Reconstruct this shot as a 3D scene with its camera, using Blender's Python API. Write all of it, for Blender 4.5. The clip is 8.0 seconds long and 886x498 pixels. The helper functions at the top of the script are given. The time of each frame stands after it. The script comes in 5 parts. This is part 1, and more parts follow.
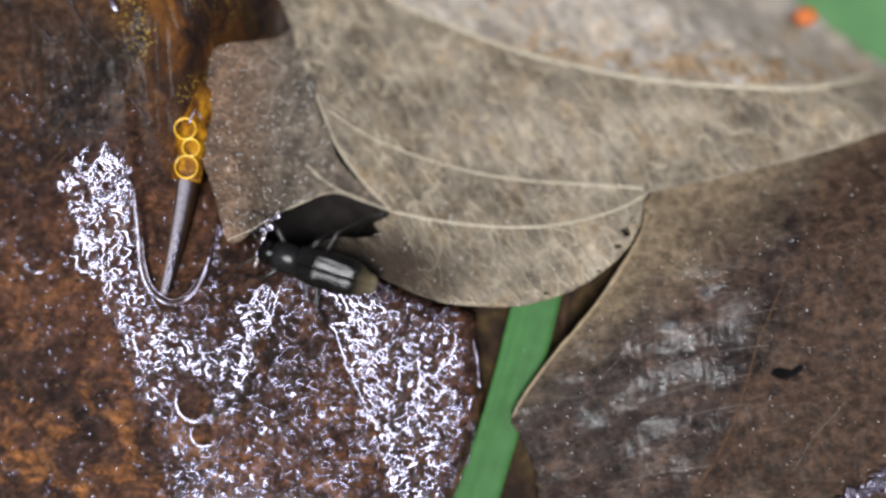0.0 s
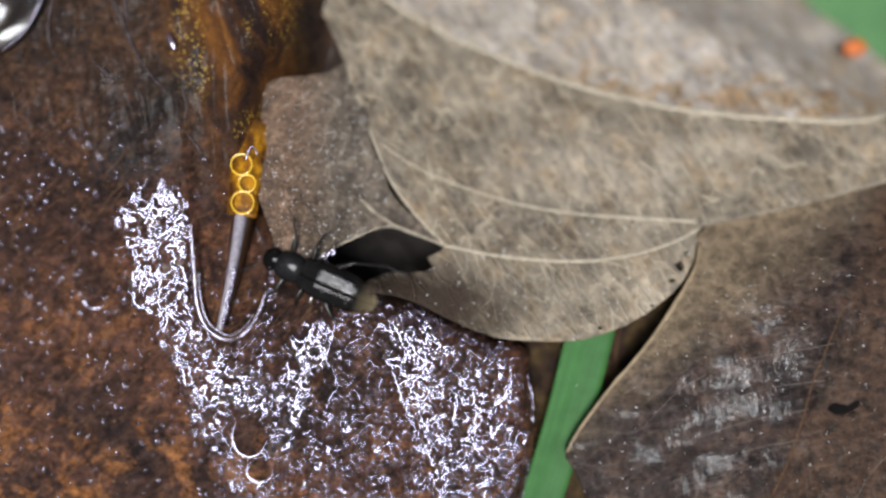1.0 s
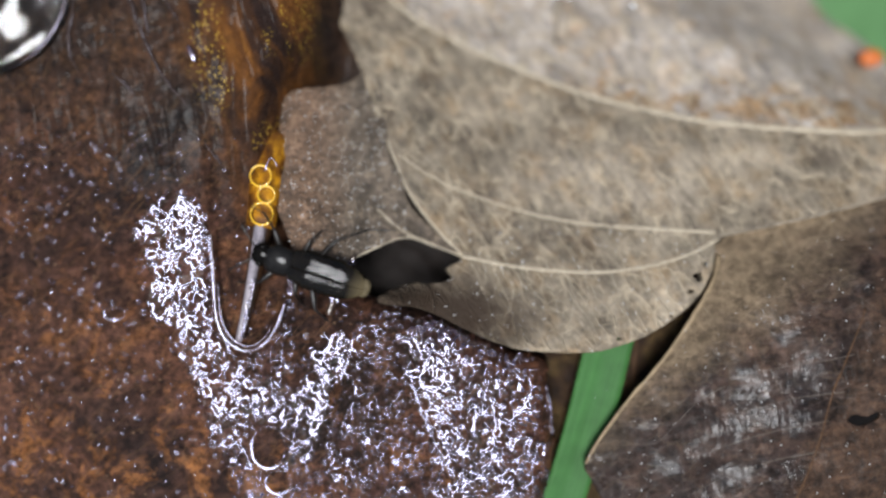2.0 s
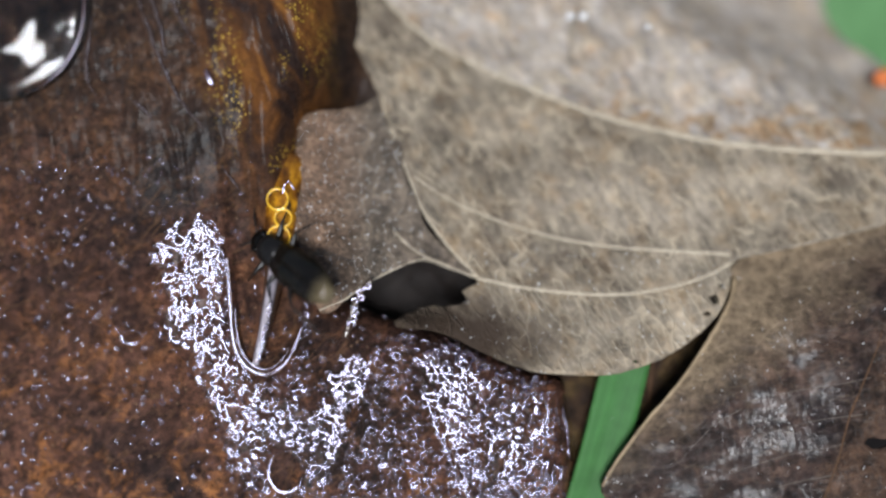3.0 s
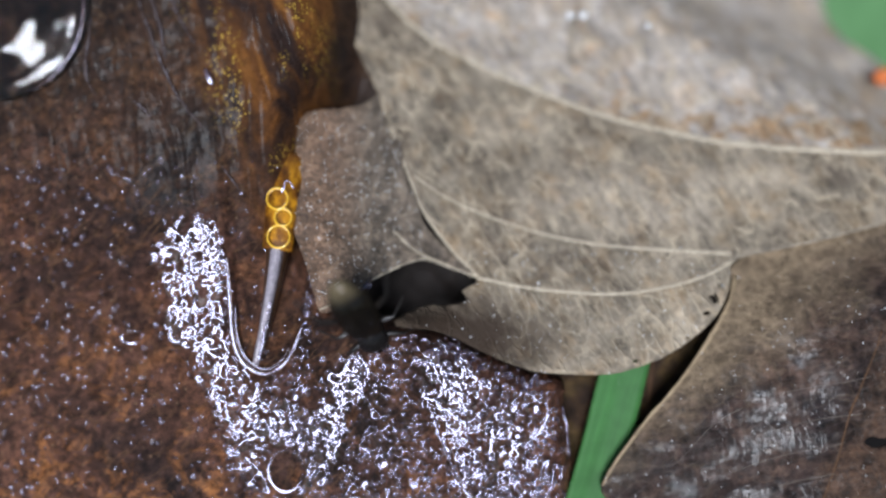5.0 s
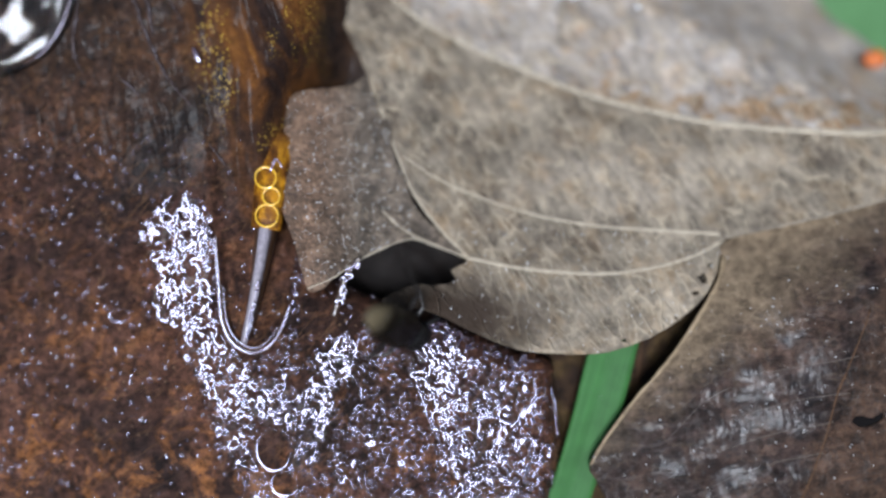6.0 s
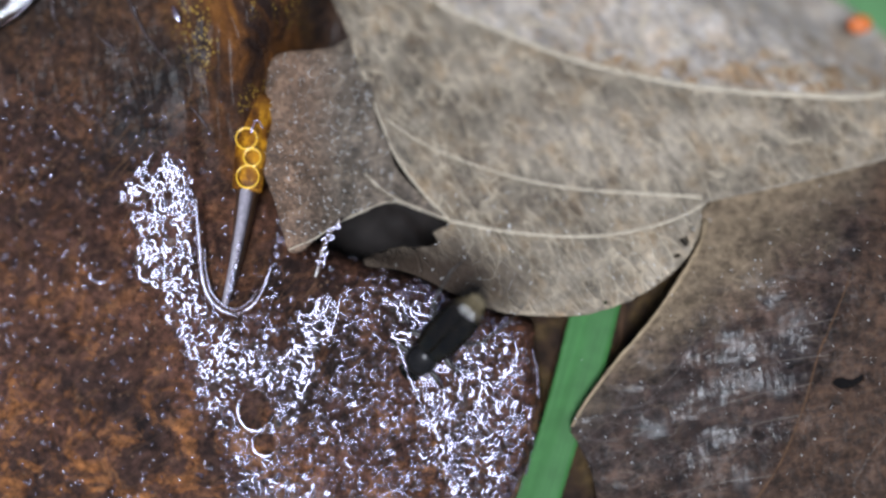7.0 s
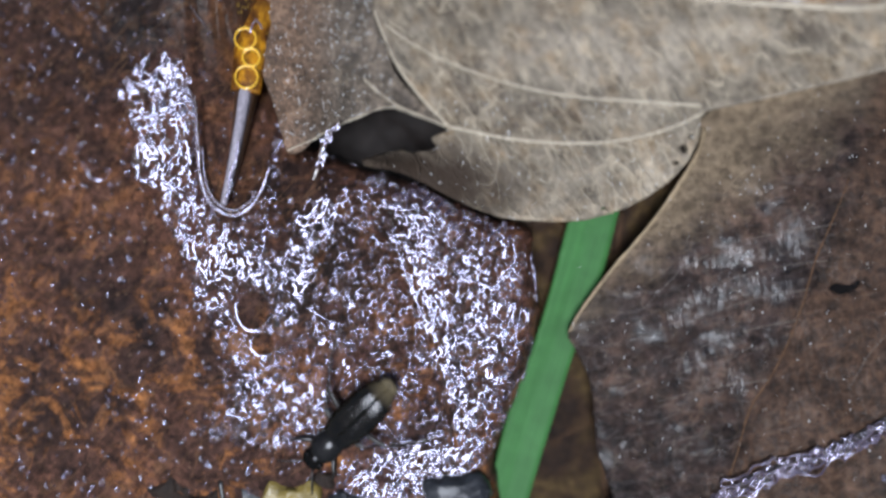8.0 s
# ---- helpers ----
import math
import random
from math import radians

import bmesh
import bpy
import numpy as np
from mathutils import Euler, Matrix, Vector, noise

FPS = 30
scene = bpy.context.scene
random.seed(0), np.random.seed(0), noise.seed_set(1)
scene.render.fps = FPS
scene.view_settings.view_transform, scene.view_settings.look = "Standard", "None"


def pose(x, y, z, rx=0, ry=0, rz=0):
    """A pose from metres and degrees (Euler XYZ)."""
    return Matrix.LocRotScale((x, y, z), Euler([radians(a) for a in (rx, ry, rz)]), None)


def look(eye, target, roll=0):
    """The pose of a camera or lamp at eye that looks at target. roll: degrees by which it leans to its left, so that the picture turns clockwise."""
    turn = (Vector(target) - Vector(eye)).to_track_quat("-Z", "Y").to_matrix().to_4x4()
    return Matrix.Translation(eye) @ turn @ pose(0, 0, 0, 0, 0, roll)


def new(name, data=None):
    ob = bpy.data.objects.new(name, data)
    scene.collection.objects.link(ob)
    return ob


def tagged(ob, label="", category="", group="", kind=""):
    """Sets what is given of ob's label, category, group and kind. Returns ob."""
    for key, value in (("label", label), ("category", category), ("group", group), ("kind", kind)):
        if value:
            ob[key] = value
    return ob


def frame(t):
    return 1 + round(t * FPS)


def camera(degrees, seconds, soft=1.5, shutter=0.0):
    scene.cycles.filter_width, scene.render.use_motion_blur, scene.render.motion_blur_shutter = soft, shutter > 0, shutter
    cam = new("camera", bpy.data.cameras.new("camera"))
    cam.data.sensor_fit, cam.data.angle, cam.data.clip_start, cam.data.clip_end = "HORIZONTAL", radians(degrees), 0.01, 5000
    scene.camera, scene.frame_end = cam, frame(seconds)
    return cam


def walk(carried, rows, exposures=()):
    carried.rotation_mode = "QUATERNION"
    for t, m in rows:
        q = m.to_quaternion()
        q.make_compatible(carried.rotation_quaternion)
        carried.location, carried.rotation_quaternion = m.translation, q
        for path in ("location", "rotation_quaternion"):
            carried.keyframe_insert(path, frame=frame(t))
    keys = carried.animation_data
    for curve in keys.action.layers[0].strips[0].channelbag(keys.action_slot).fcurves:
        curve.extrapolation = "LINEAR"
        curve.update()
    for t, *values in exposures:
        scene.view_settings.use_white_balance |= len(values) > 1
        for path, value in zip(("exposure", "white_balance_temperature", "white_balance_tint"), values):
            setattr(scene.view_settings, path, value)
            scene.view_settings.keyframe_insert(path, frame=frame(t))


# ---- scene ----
from mathutils.geometry import delaunay_2d_cdt

MM = 0.001
# ---------------------------------------------------------------- camera
cam = camera(62.0, 8.0, soft=2.8, shutter=0.5)
cam.data.dof.use_dof = True
cam.data.dof.focus_distance = 41.1 * MM
cam.data.dof.aperture_fstop = 5.6
# seconds; millimetres; degrees: a camera that looks straight down and drifts
PATH = [
    (0.0, 0.000, 0.000, 41.753, 0.000, 0.000, 0.000),
    (0.5, -1.705, 1.253, 41.735, 0.113, 0.240, -0.039),
    (1.0, -2.887, 1.753, 41.756, 0.298, 0.280, 0.006),
    (1.5, -3.397, 1.948, 41.757, 0.492, 0.396, -0.001),
    (3.0, -4.777, 3.369, 41.784, 0.719, 0.420, -0.054),
    (3.5, -5.074, 4.207, 41.778, 0.409, 0.483, -0.159),
    (4.0, -5.164, 4.039, 41.788, 0.751, 0.516, -0.174),
    (4.5, -5.022, 3.806, 41.780, 0.675, 0.450, -0.127),
    (6.0, -4.231, 2.394, 41.760, 0.414, 0.281, -0.034),
    (6.5, -3.762, 1.760, 41.747, 0.243, 0.291, -0.051),
    (7.0, -3.233, 0.608, 41.736, -0.095, 0.217, 0.000),
    (7.5, -2.985, -1.380, 41.719, -0.321, 0.077, 0.168),
    (8.0, -3.311, -4.360, 41.777, -0.729, -0.023, 0.366),
]
walk(cam, [(t, pose(x * MM, y * MM, z * MM, a, b, c)) for t, x, y, z, a, b, c in PATH], exposures=[(0.0, 0.68, 7250, 10), (1.7, 0.68, 7250, 10), (3.5, 0.66, 6900, 10), (4.7, 0.66, 6700, 10), (6.5, 0.66, 6500, 10), (8.0, 0.66, 6500, 10)])

# ---------------------------------------------------------------- light
SUN_TILT = 13.0   # degrees off the zenith, towards -y and a little -x
world = bpy.data.worlds.new("sky")
scene.world = world
world.use_nodes = True
wn = world.node_tree
sky = wn.nodes.new("ShaderNodeTexSky")
sky.sky_type, sky.sun_disc = "NISHITA", False
sky.sun_elevation, sky.sun_rotation = radians(90 - SUN_TILT), radians(205)
wn.links.new(sky.outputs[0], wn.nodes["Background"].inputs[0])
wn.nodes["Background"].inputs[1].default_value = 0.05
sun = new("sun", bpy.data.lights.new("sun", "SUN"))
sun.data.energy, sun.data.angle, sun.data.color = 3.2, radians(24), (0.81, 0.88, 1.0)
sun.matrix_world = look((-0.10, -math.tan(radians(SUN_TILT)), 1.0), (0, 0, 0))


# ---------------------------------------------------------------- materials
class Mat:
    """A small node builder: coordinates in millimetres."""

    def __init__(self, name):
        self.m = bpy.data.materials.new(name)
        self.m.use_nodes = True
        self.t = self.m.node_tree
        self.p = self.t.nodes["Principled BSDF"]
        tc = self.add("ShaderNodeTexCoord")
        mp = self.add("ShaderNodeMapping")
        mp.inputs["Scale"].default_value = (1000, 1000, 1000)
        self.t.links.new(tc.outputs["Object"], mp.inputs[0])
        self.mm = mp.outputs[0]

    def add(self, kind, operation=None, feature=None, vector_type=None, attribute_name=None, data_type=None, blend_type=None):
        n = self.t.nodes.new(kind)
        if operation:
            n.operation = operation
        if feature:
            n.feature = feature
        if vector_type:
            n.vector_type = vector_type
        if attribute_name:
            n.attribute_name = attribute_name
        if data_type:
            n.data_type = data_type
        if blend_type:
            n.blend_type = blend_type
        return n

    def put(self, sock, v):
        if isinstance(v, bpy.types.NodeSocket):
            self.t.links.new(v, sock)
        else:
            sock.default_value = v

    def stretch(self, scale, rot=0.0, shift=(0, 0, 0)):
        mp = self.add("ShaderNodeMapping", vector_type="TEXTURE")
        mp.inputs["Scale"].default_value = [1 / k for k in scale]
        mp.inputs["Rotation"].default_value = (0, 0, radians(rot))
        mp.inputs["Location"].default_value = shift
        self.t.links.new(self.mm, mp.inputs[0])
        return mp.outputs[0]

    def noise(self, scale, detail=4, rough=0.55, distort=0.0, co=None):
        n = self.add("ShaderNodeTexNoise")
        self.put(n.inputs["Vector"], co or self.mm)
        n.inputs["Scale"].default_value, n.inputs["Detail"].default_value = scale, detail
        n.inputs["Roughness"].default_value, n.inputs["Distortion"].default_value = rough, distort
        return n.outputs[0]

    def cells(self, scale, feature="F1", co=None, smooth=None, out="Distance", random=1.0):
        n = self.add("ShaderNodeTexVoronoi", feature=feature)
        self.put(n.inputs["Vector"], co or self.mm)
        n.inputs["Scale"].default_value = scale
        n.inputs["Randomness"].default_value = random
        return n.outputs[out]

    def warp(self, scale, amount, stretch=None):
        """Coordinates pushed about by noise."""
        co = stretch or self.mm
        n = self.add("ShaderNodeTexNoise")
        self.put(n.inputs["Vector"], co)
        n.inputs["Scale"].default_value, n.inputs["Detail"].default_value = scale, 3
        w = self.add("ShaderNodeVectorMath", operation="MULTIPLY_ADD")
        self.t.links.new(n.outputs["Color"], w.inputs[0])
        w.inputs[1].default_value = (amount, amount, 0)
        self.t.links.new(co, w.inputs[2])
        return w.outputs[0]

    def net(self, scale, width, stretch, rot, warp=1.2):
        """Threads of a broken net of fine veins."""
        d = self.cells(scale, "DISTANCE_TO_EDGE", self.warp(0.9, warp, self.stretch(stretch, rot)))
        line = self.ramp(d, (0.0, 1.0), (width, 0.0))
        return self.math("MULTIPLY", line, self.ramp(self.noise(0.8, 3, 0.6), (0.40, 0.15), (0.62, 1.0)))

    def math(self, op, a, b=0.0, c=0.0):
        n = self.add("ShaderNodeMath", operation=op)
        for s, v in zip(n.inputs, (a, b, c)):
            self.put(s, v)
        return n.outputs[0]

    def ramp(self, v, *stops):
        n = self.add("ShaderNodeValToRGB")
        e = n.color_ramp.elements
        while len(e) < len(stops):
            e.new(0.5)
        for el, (pos, col) in zip(e, stops):
            el.position = pos
            el.color = (*col, 1) if isinstance(col, tuple) else (col, col, col, 1)
        self.put(n.inputs[0], v)
        return n.outputs[0]

    def mix(self, f, a, b, blend="MIX"):
        n = self.add("ShaderNodeMix", data_type="RGBA", blend_type=blend)
        self.put(n.inputs[0], f)
        for s, v in ((n.inputs[6], a), (n.inputs[7], b)):
            self.put(s, (*v, 1) if isinstance(v, tuple) else v)
        return n.outputs[2]

    def bump(self, h, dist_mm, under=None, strength=1.0):
        n = self.add("ShaderNodeBump")
        n.inputs["Strength"].default_value, n.inputs["Distance"].default_value = strength, dist_mm * MM
        self.put(n.inputs["Height"], h)
        if under is not None:
            self.t.links.new(under, n.inputs["Normal"])
        return n.outputs[0]

    def set(self, **kw):
        for k, v in kw.items():
            s = self.p.inputs[k.replace("_", " ")]
            self.put(s, (*v, 1) if isinstance(v, tuple) and len(v) == 3 else v)
        return self.m


def mat_film(name):
    """A rotting brown leaf under a skin of water; amber silt and pollen in the channel."""
    m = Mat(name)
    big = m.noise(0.13, 5, 0.6, 0.3)
    fine = m.noise(2.6, 6, 0.72)
    mid = m.noise(0.8, 6, 0.7, 0.5, m.stretch((1, 1, 1), 0, (3, 9, 0)))
    spots = m.noise(0.42, 7, 0.78, 0.8, m.stretch((1, 1, 1), 0, (7, 3, 0)))
    base = m.ramp(big, (0.36, (0.026, 0.014, 0.011)), (0.5, (0.066, 0.030, 0.020)), (0.64, (0.105, 0.044, 0.026)))
    base = m.mix(0.9, base, m.ramp(mid, (0.37, 0.33), (0.63, 1.5)), "MULTIPLY")
    rust = m.ramp(spots, (0.50, 0.0), (0.61, 1.0))
    sp = m.add("ShaderNodeSeparateXYZ")
    m.t.links.new(m.mm, sp.inputs[0])
    decay = m.ramp(m.math("MULTIPLY_ADD", m.math("ADD", m.math("MULTIPLY", sp.outputs[0], 0.25), sp.outputs[1]), -0.03, m.math("MULTIPLY", big, 0.3)), (0.28, 0.22), (0.62, 1.0))
    froth = m.add("ShaderNodeAttribute", attribute_name="froth").outputs["Fac"]
    rust = m.math("MULTIPLY", m.math("MULTIPLY", rust, decay), m.math("MULTIPLY_ADD", froth, -0.7, 1.0))
    base = m.mix(1.0, base, m.math("MULTIPLY_ADD", decay, 0.35, 0.70), "MULTIPLY")
    col = m.mix(m.math("MULTIPLY", rust, 0.85), base, m.ramp(mid, (0.35, (0.15, 0.050, 0.014)), (0.65, (0.38, 0.15, 0.045))))
    col = m.mix(0.9, col, m.ramp(fine, (0.36, 0.22), (0.64, 1.7)), "MULTIPLY")
    grit = m.ramp(m.cells(2.1), (0.06, 1.0), (0.2, 0.0))
    grit = m.math("MULTIPLY", grit, m.ramp(m.noise(0.9, 2), (0.5, 0.0), (0.6, 1.0)))
    col = m.mix(m.math("MULTIPLY", grit, 0.5), col, (0.30, 0.18, 0.10))
    # dry straw-coloured fibres
    hair = m.net(0.55, 0.035, (0.5, 1.6, 1), 40, 1.4)
    col = m.mix(m.math("MULTIPLY", hair, 0.35), col, (0.24, 0.12, 0.055))
    col = m.mix(m.math("MULTIPLY", froth, 0.9), col, m.mix(1.0, col, (0.68, 0.64, 0.80), "MULTIPLY"))
    pool = m.add("ShaderNodeAttribute", attribute_name="pool").outputs["Fac"]
    col = m.mix(m.math("MULTIPLY", pool, 0.8), col, m.mix(1.0, col, (0.44, 0.52, 0.47), "MULTIPLY"))
    # silt
    amber = m.add("ShaderNodeAttribute", attribute_name="amber").outputs["Fac"]
    drift = m.noise(0.30, 5, 0.6, 0.9, m.stretch((1.6, 0.6, 1), 8))
    silt = m.ramp(drift, (0.40, (0.020, 0.009, 0.006)), (0.50, (0.055, 0.021, 0.007)), (0.60, (0.13, 0.046, 0.009)), (0.72, (0.24, 0.10, 0.02)))
    silt = m.mix(0.6, silt, m.ramp(fine, (0.34, 0.5), (0.66, 1.5)), "MULTIPLY")
    pollen = m.math("MULTIPLY", m.ramp(m.cells(4.5), (0.16, 1.0), (0.40, 0.0)), m.ramp(m.noise(0.40, 3, 0.5, 0.3, m.stretch((1.5, 0.6, 1), 0, (4, 2, 0))), (0.50, 0.0), (0.58, 1.0)))
    silt = m.mix(m.math("MULTIPLY", pollen, 0.85), silt, (0.55, 0.34, 0.05))
    col = m.mix(m.math("MULTIPLY", amber, m.ramp(mid, (0.3, 0.8), (0.5, 1.0))), col, silt)
    # water skin, heights in millimetres: swells and wrinkles, long runs in the pool
    swell = m.noise(0.5, 2, 0.5)
    w = m.warp(1.0, 1.0)
    vo = m.add("ShaderNodeTexVoronoi", feature="SMOOTH_F1")
    m.t.links.new(w, vo.inputs["Vector"])
    vo.inputs["Scale"].default_value, vo.inputs["Smoothness"].default_value = 2.0, 0.22
    h = m.math("MULTIPLY", vo.outputs["Distance"], m.math("MULTIPLY_ADD", froth, 0.20, 0.02))
    h = m.math("MULTIPLY_ADD", swell, m.math("MULTIPLY_ADD", froth, 0.09, 0.02), h)
    flow = m.noise(0.55, 2, 0.4, 0.9, m.stretch((1.5, 0.30, 1), 6))
    h = m.math("MULTIPLY_ADD", flow, m.math("MULTIPLY", pool, 0.55), h)
    skin = m.bump(h, 1.0)
    wet = m.math("MAXIMUM", m.math("MAXIMUM", m.math("MULTIPLY_ADD", froth, 0.42, -0.13), 0.0), m.math("MULTIPLY", pool, 0.10))
    gloss = m.math("MULTIPLY_ADD", froth, -0.16, 0.26)
    under = m.bump(m.math("ADD", fine, m.math("MULTIPLY", mid, 1.5)), 0.16)
    return m.set(Base_Color=col, Roughness=0.6, Specular_IOR_Level=0.15, Normal=under, Coat_Weight=wet, Coat_Roughness=gloss, Coat_IOR=1.5, Coat_Normal=skin)


def mat_dry(name):
    """Weathered grey-brown leaf skin: mottled, with a fine net of tertiary veins, paler past the second rib."""
    m = Mat(name)
    sep = m.add("ShaderNodeSeparateXYZ")
    m.t.links.new(m.mm, sep.inputs[0])
    big = m.noise(0.16, 6, 0.65, 0.5)
    mid = m.noise(0.7, 6, 0.7, 0.3)
    fibre = m.noise(1.0, 4, 0.7, 0.6, m.stretch((0.45, 1.5, 1), -58))
    cross = m.noise(2.3, 5, 0.7, 1.2)
    lines = m.net(0.8, 0.085, (0.5, 1.5, 1), -60)
    lines2 = m.net(1.3, 0.09, (0.8, 1.2, 1), 25)
    col = m.ramp(big, (0.34, (0.10, 0.078, 0.057)), (0.5, (0.185, 0.154, 0.114)), (0.66, (0.29, 0.24, 0.178)))
    # the bleached far panel, with rusty blotches along its rib
    far = m.add("ShaderNodeAttribute", attribute_name="beyond").outputs["Fac"]
    pale = m.ramp(m.math("MULTIPLY_ADD", far, 0.2, 0.5), (0.47, 0.0), (0.55, 1.0))
    blotch = m.noise(0.33, 5, 0.6, 1.2, m.stretch((1, 1, 1), 0, (1, 8, 0)))
    col = m.mix(m.math("MULTIPLY", pale, 0.85), col, m.ramp(blotch, (0.36, (0.27, 0.235, 0.20)), (0.5, (0.335, 0.298, 0.262)), (0.64, (0.41, 0.37, 0.33))))
    # lighter middle of the panel: light on its bulge, put into the colour
    px, py = m.math("SUBTRACT", sep.outputs[0], 6.5), m.math("SUBTRACT", sep.outputs[1], 7.0)
    q2 = m.math("MULTIPLY_ADD", px, m.math("MULTIPLY", px, 0.12), m.math("MULTIPLY", py, m.math("MULTIPLY", py, 0.9)))
    lit_bulge = m.ramp(m.math("MULTIPLY_ADD", q2, 0.06, m.math("MULTIPLY", big, 0.7)), (0.38, 1.0), (0.85, 0.0))
    col = m.mix(m.math("MULTIPLY", lit_bulge, 0.5), col, (0.36, 0.305, 0.235))
    # rusty blotches along the far rib, thinning away from it
    near = m.math("ADD", m.ramp(m.math("MULTIPLY", far, 0.1), (0.10, 1.0), (0.36, 0.0)), -0.12)
    along = m.ramp(m.math("MULTIPLY", sep.outputs[0], 0.05), (0.10, 0.0), (0.28, 1.0))
    rust = m.ramp(m.math("ADD", m.math("MULTIPLY", m.math("MULTIPLY", near, along), 0.16), m.noise(0.75, 5, 0.6, 0.5, m.stretch((0.8, 1.2, 1), 0, (2, 5, 0)))), (0.58, 0.0), (0.68, 1.0))
    col = m.mix(m.math("MULTIPLY", m.math("MULTIPLY", rust, pale), 0.8), col, (0.25, 0.15, 0.07))
    col = m.mix(0.7, col, m.ramp(mid, (0.3, 0.45), (0.7, 1.5)), "MULTIPLY")
    col = m.mix(0.75, col, m.ramp(fibre, (0.33, 0.45), (0.67, 1.5)), "MULTIPLY")
    col = m.mix(0.45, col, m.ramp(cross, (0.3, 0.6), (0.7, 1.4)), "MULTIPLY")
    tan = m.ramp(m.noise(0.5, 5, 0.7, 0.2, m.stretch((1, 1, 1), 0, (9, 1, 0))), (0.48, 0.0), (0.66, 0.55))
    col = m.mix(tan, col, m.mix(1.0, col, (1.25, 0.98, 0.66), "MULTIPLY"))
    col = m.mix(m.math("MULTIPLY", lines, 0.85), col, (0.46, 0.38, 0.27))
    col = m.mix(m.math("MULTIPLY", lines2, 0.5), col, (0.40, 0.33, 0.23))
    grime = m.ramp(m.noise(1.7, 6, 0.75), (0.56, 0.0), (0.70, 0.5))
    col = m.mix(grime, col, (0.055, 0.045, 0.038))
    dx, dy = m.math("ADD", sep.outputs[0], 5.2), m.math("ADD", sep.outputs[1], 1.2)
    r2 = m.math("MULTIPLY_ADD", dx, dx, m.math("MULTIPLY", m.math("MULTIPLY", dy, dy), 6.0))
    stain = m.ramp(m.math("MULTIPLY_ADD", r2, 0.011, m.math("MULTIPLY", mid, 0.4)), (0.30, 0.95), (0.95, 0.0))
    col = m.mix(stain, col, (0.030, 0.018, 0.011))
    col = m.mix(1.0, col, (1.02, 1.0, 0.99), "MULTIPLY")
    b = m.bump(m.math("ADD", m.math("MULTIPLY", mid, 1.5), m.math("ADD", fibre, m.math("ADD", m.math("MULTIPLY", lines, 0.7), m.math("MULTIPLY", cross, 0.5)))), 0.12)
    return m.set(Base_Color=col, Roughness=0.7, Normal=b, Specular_IOR_Level=0.2)


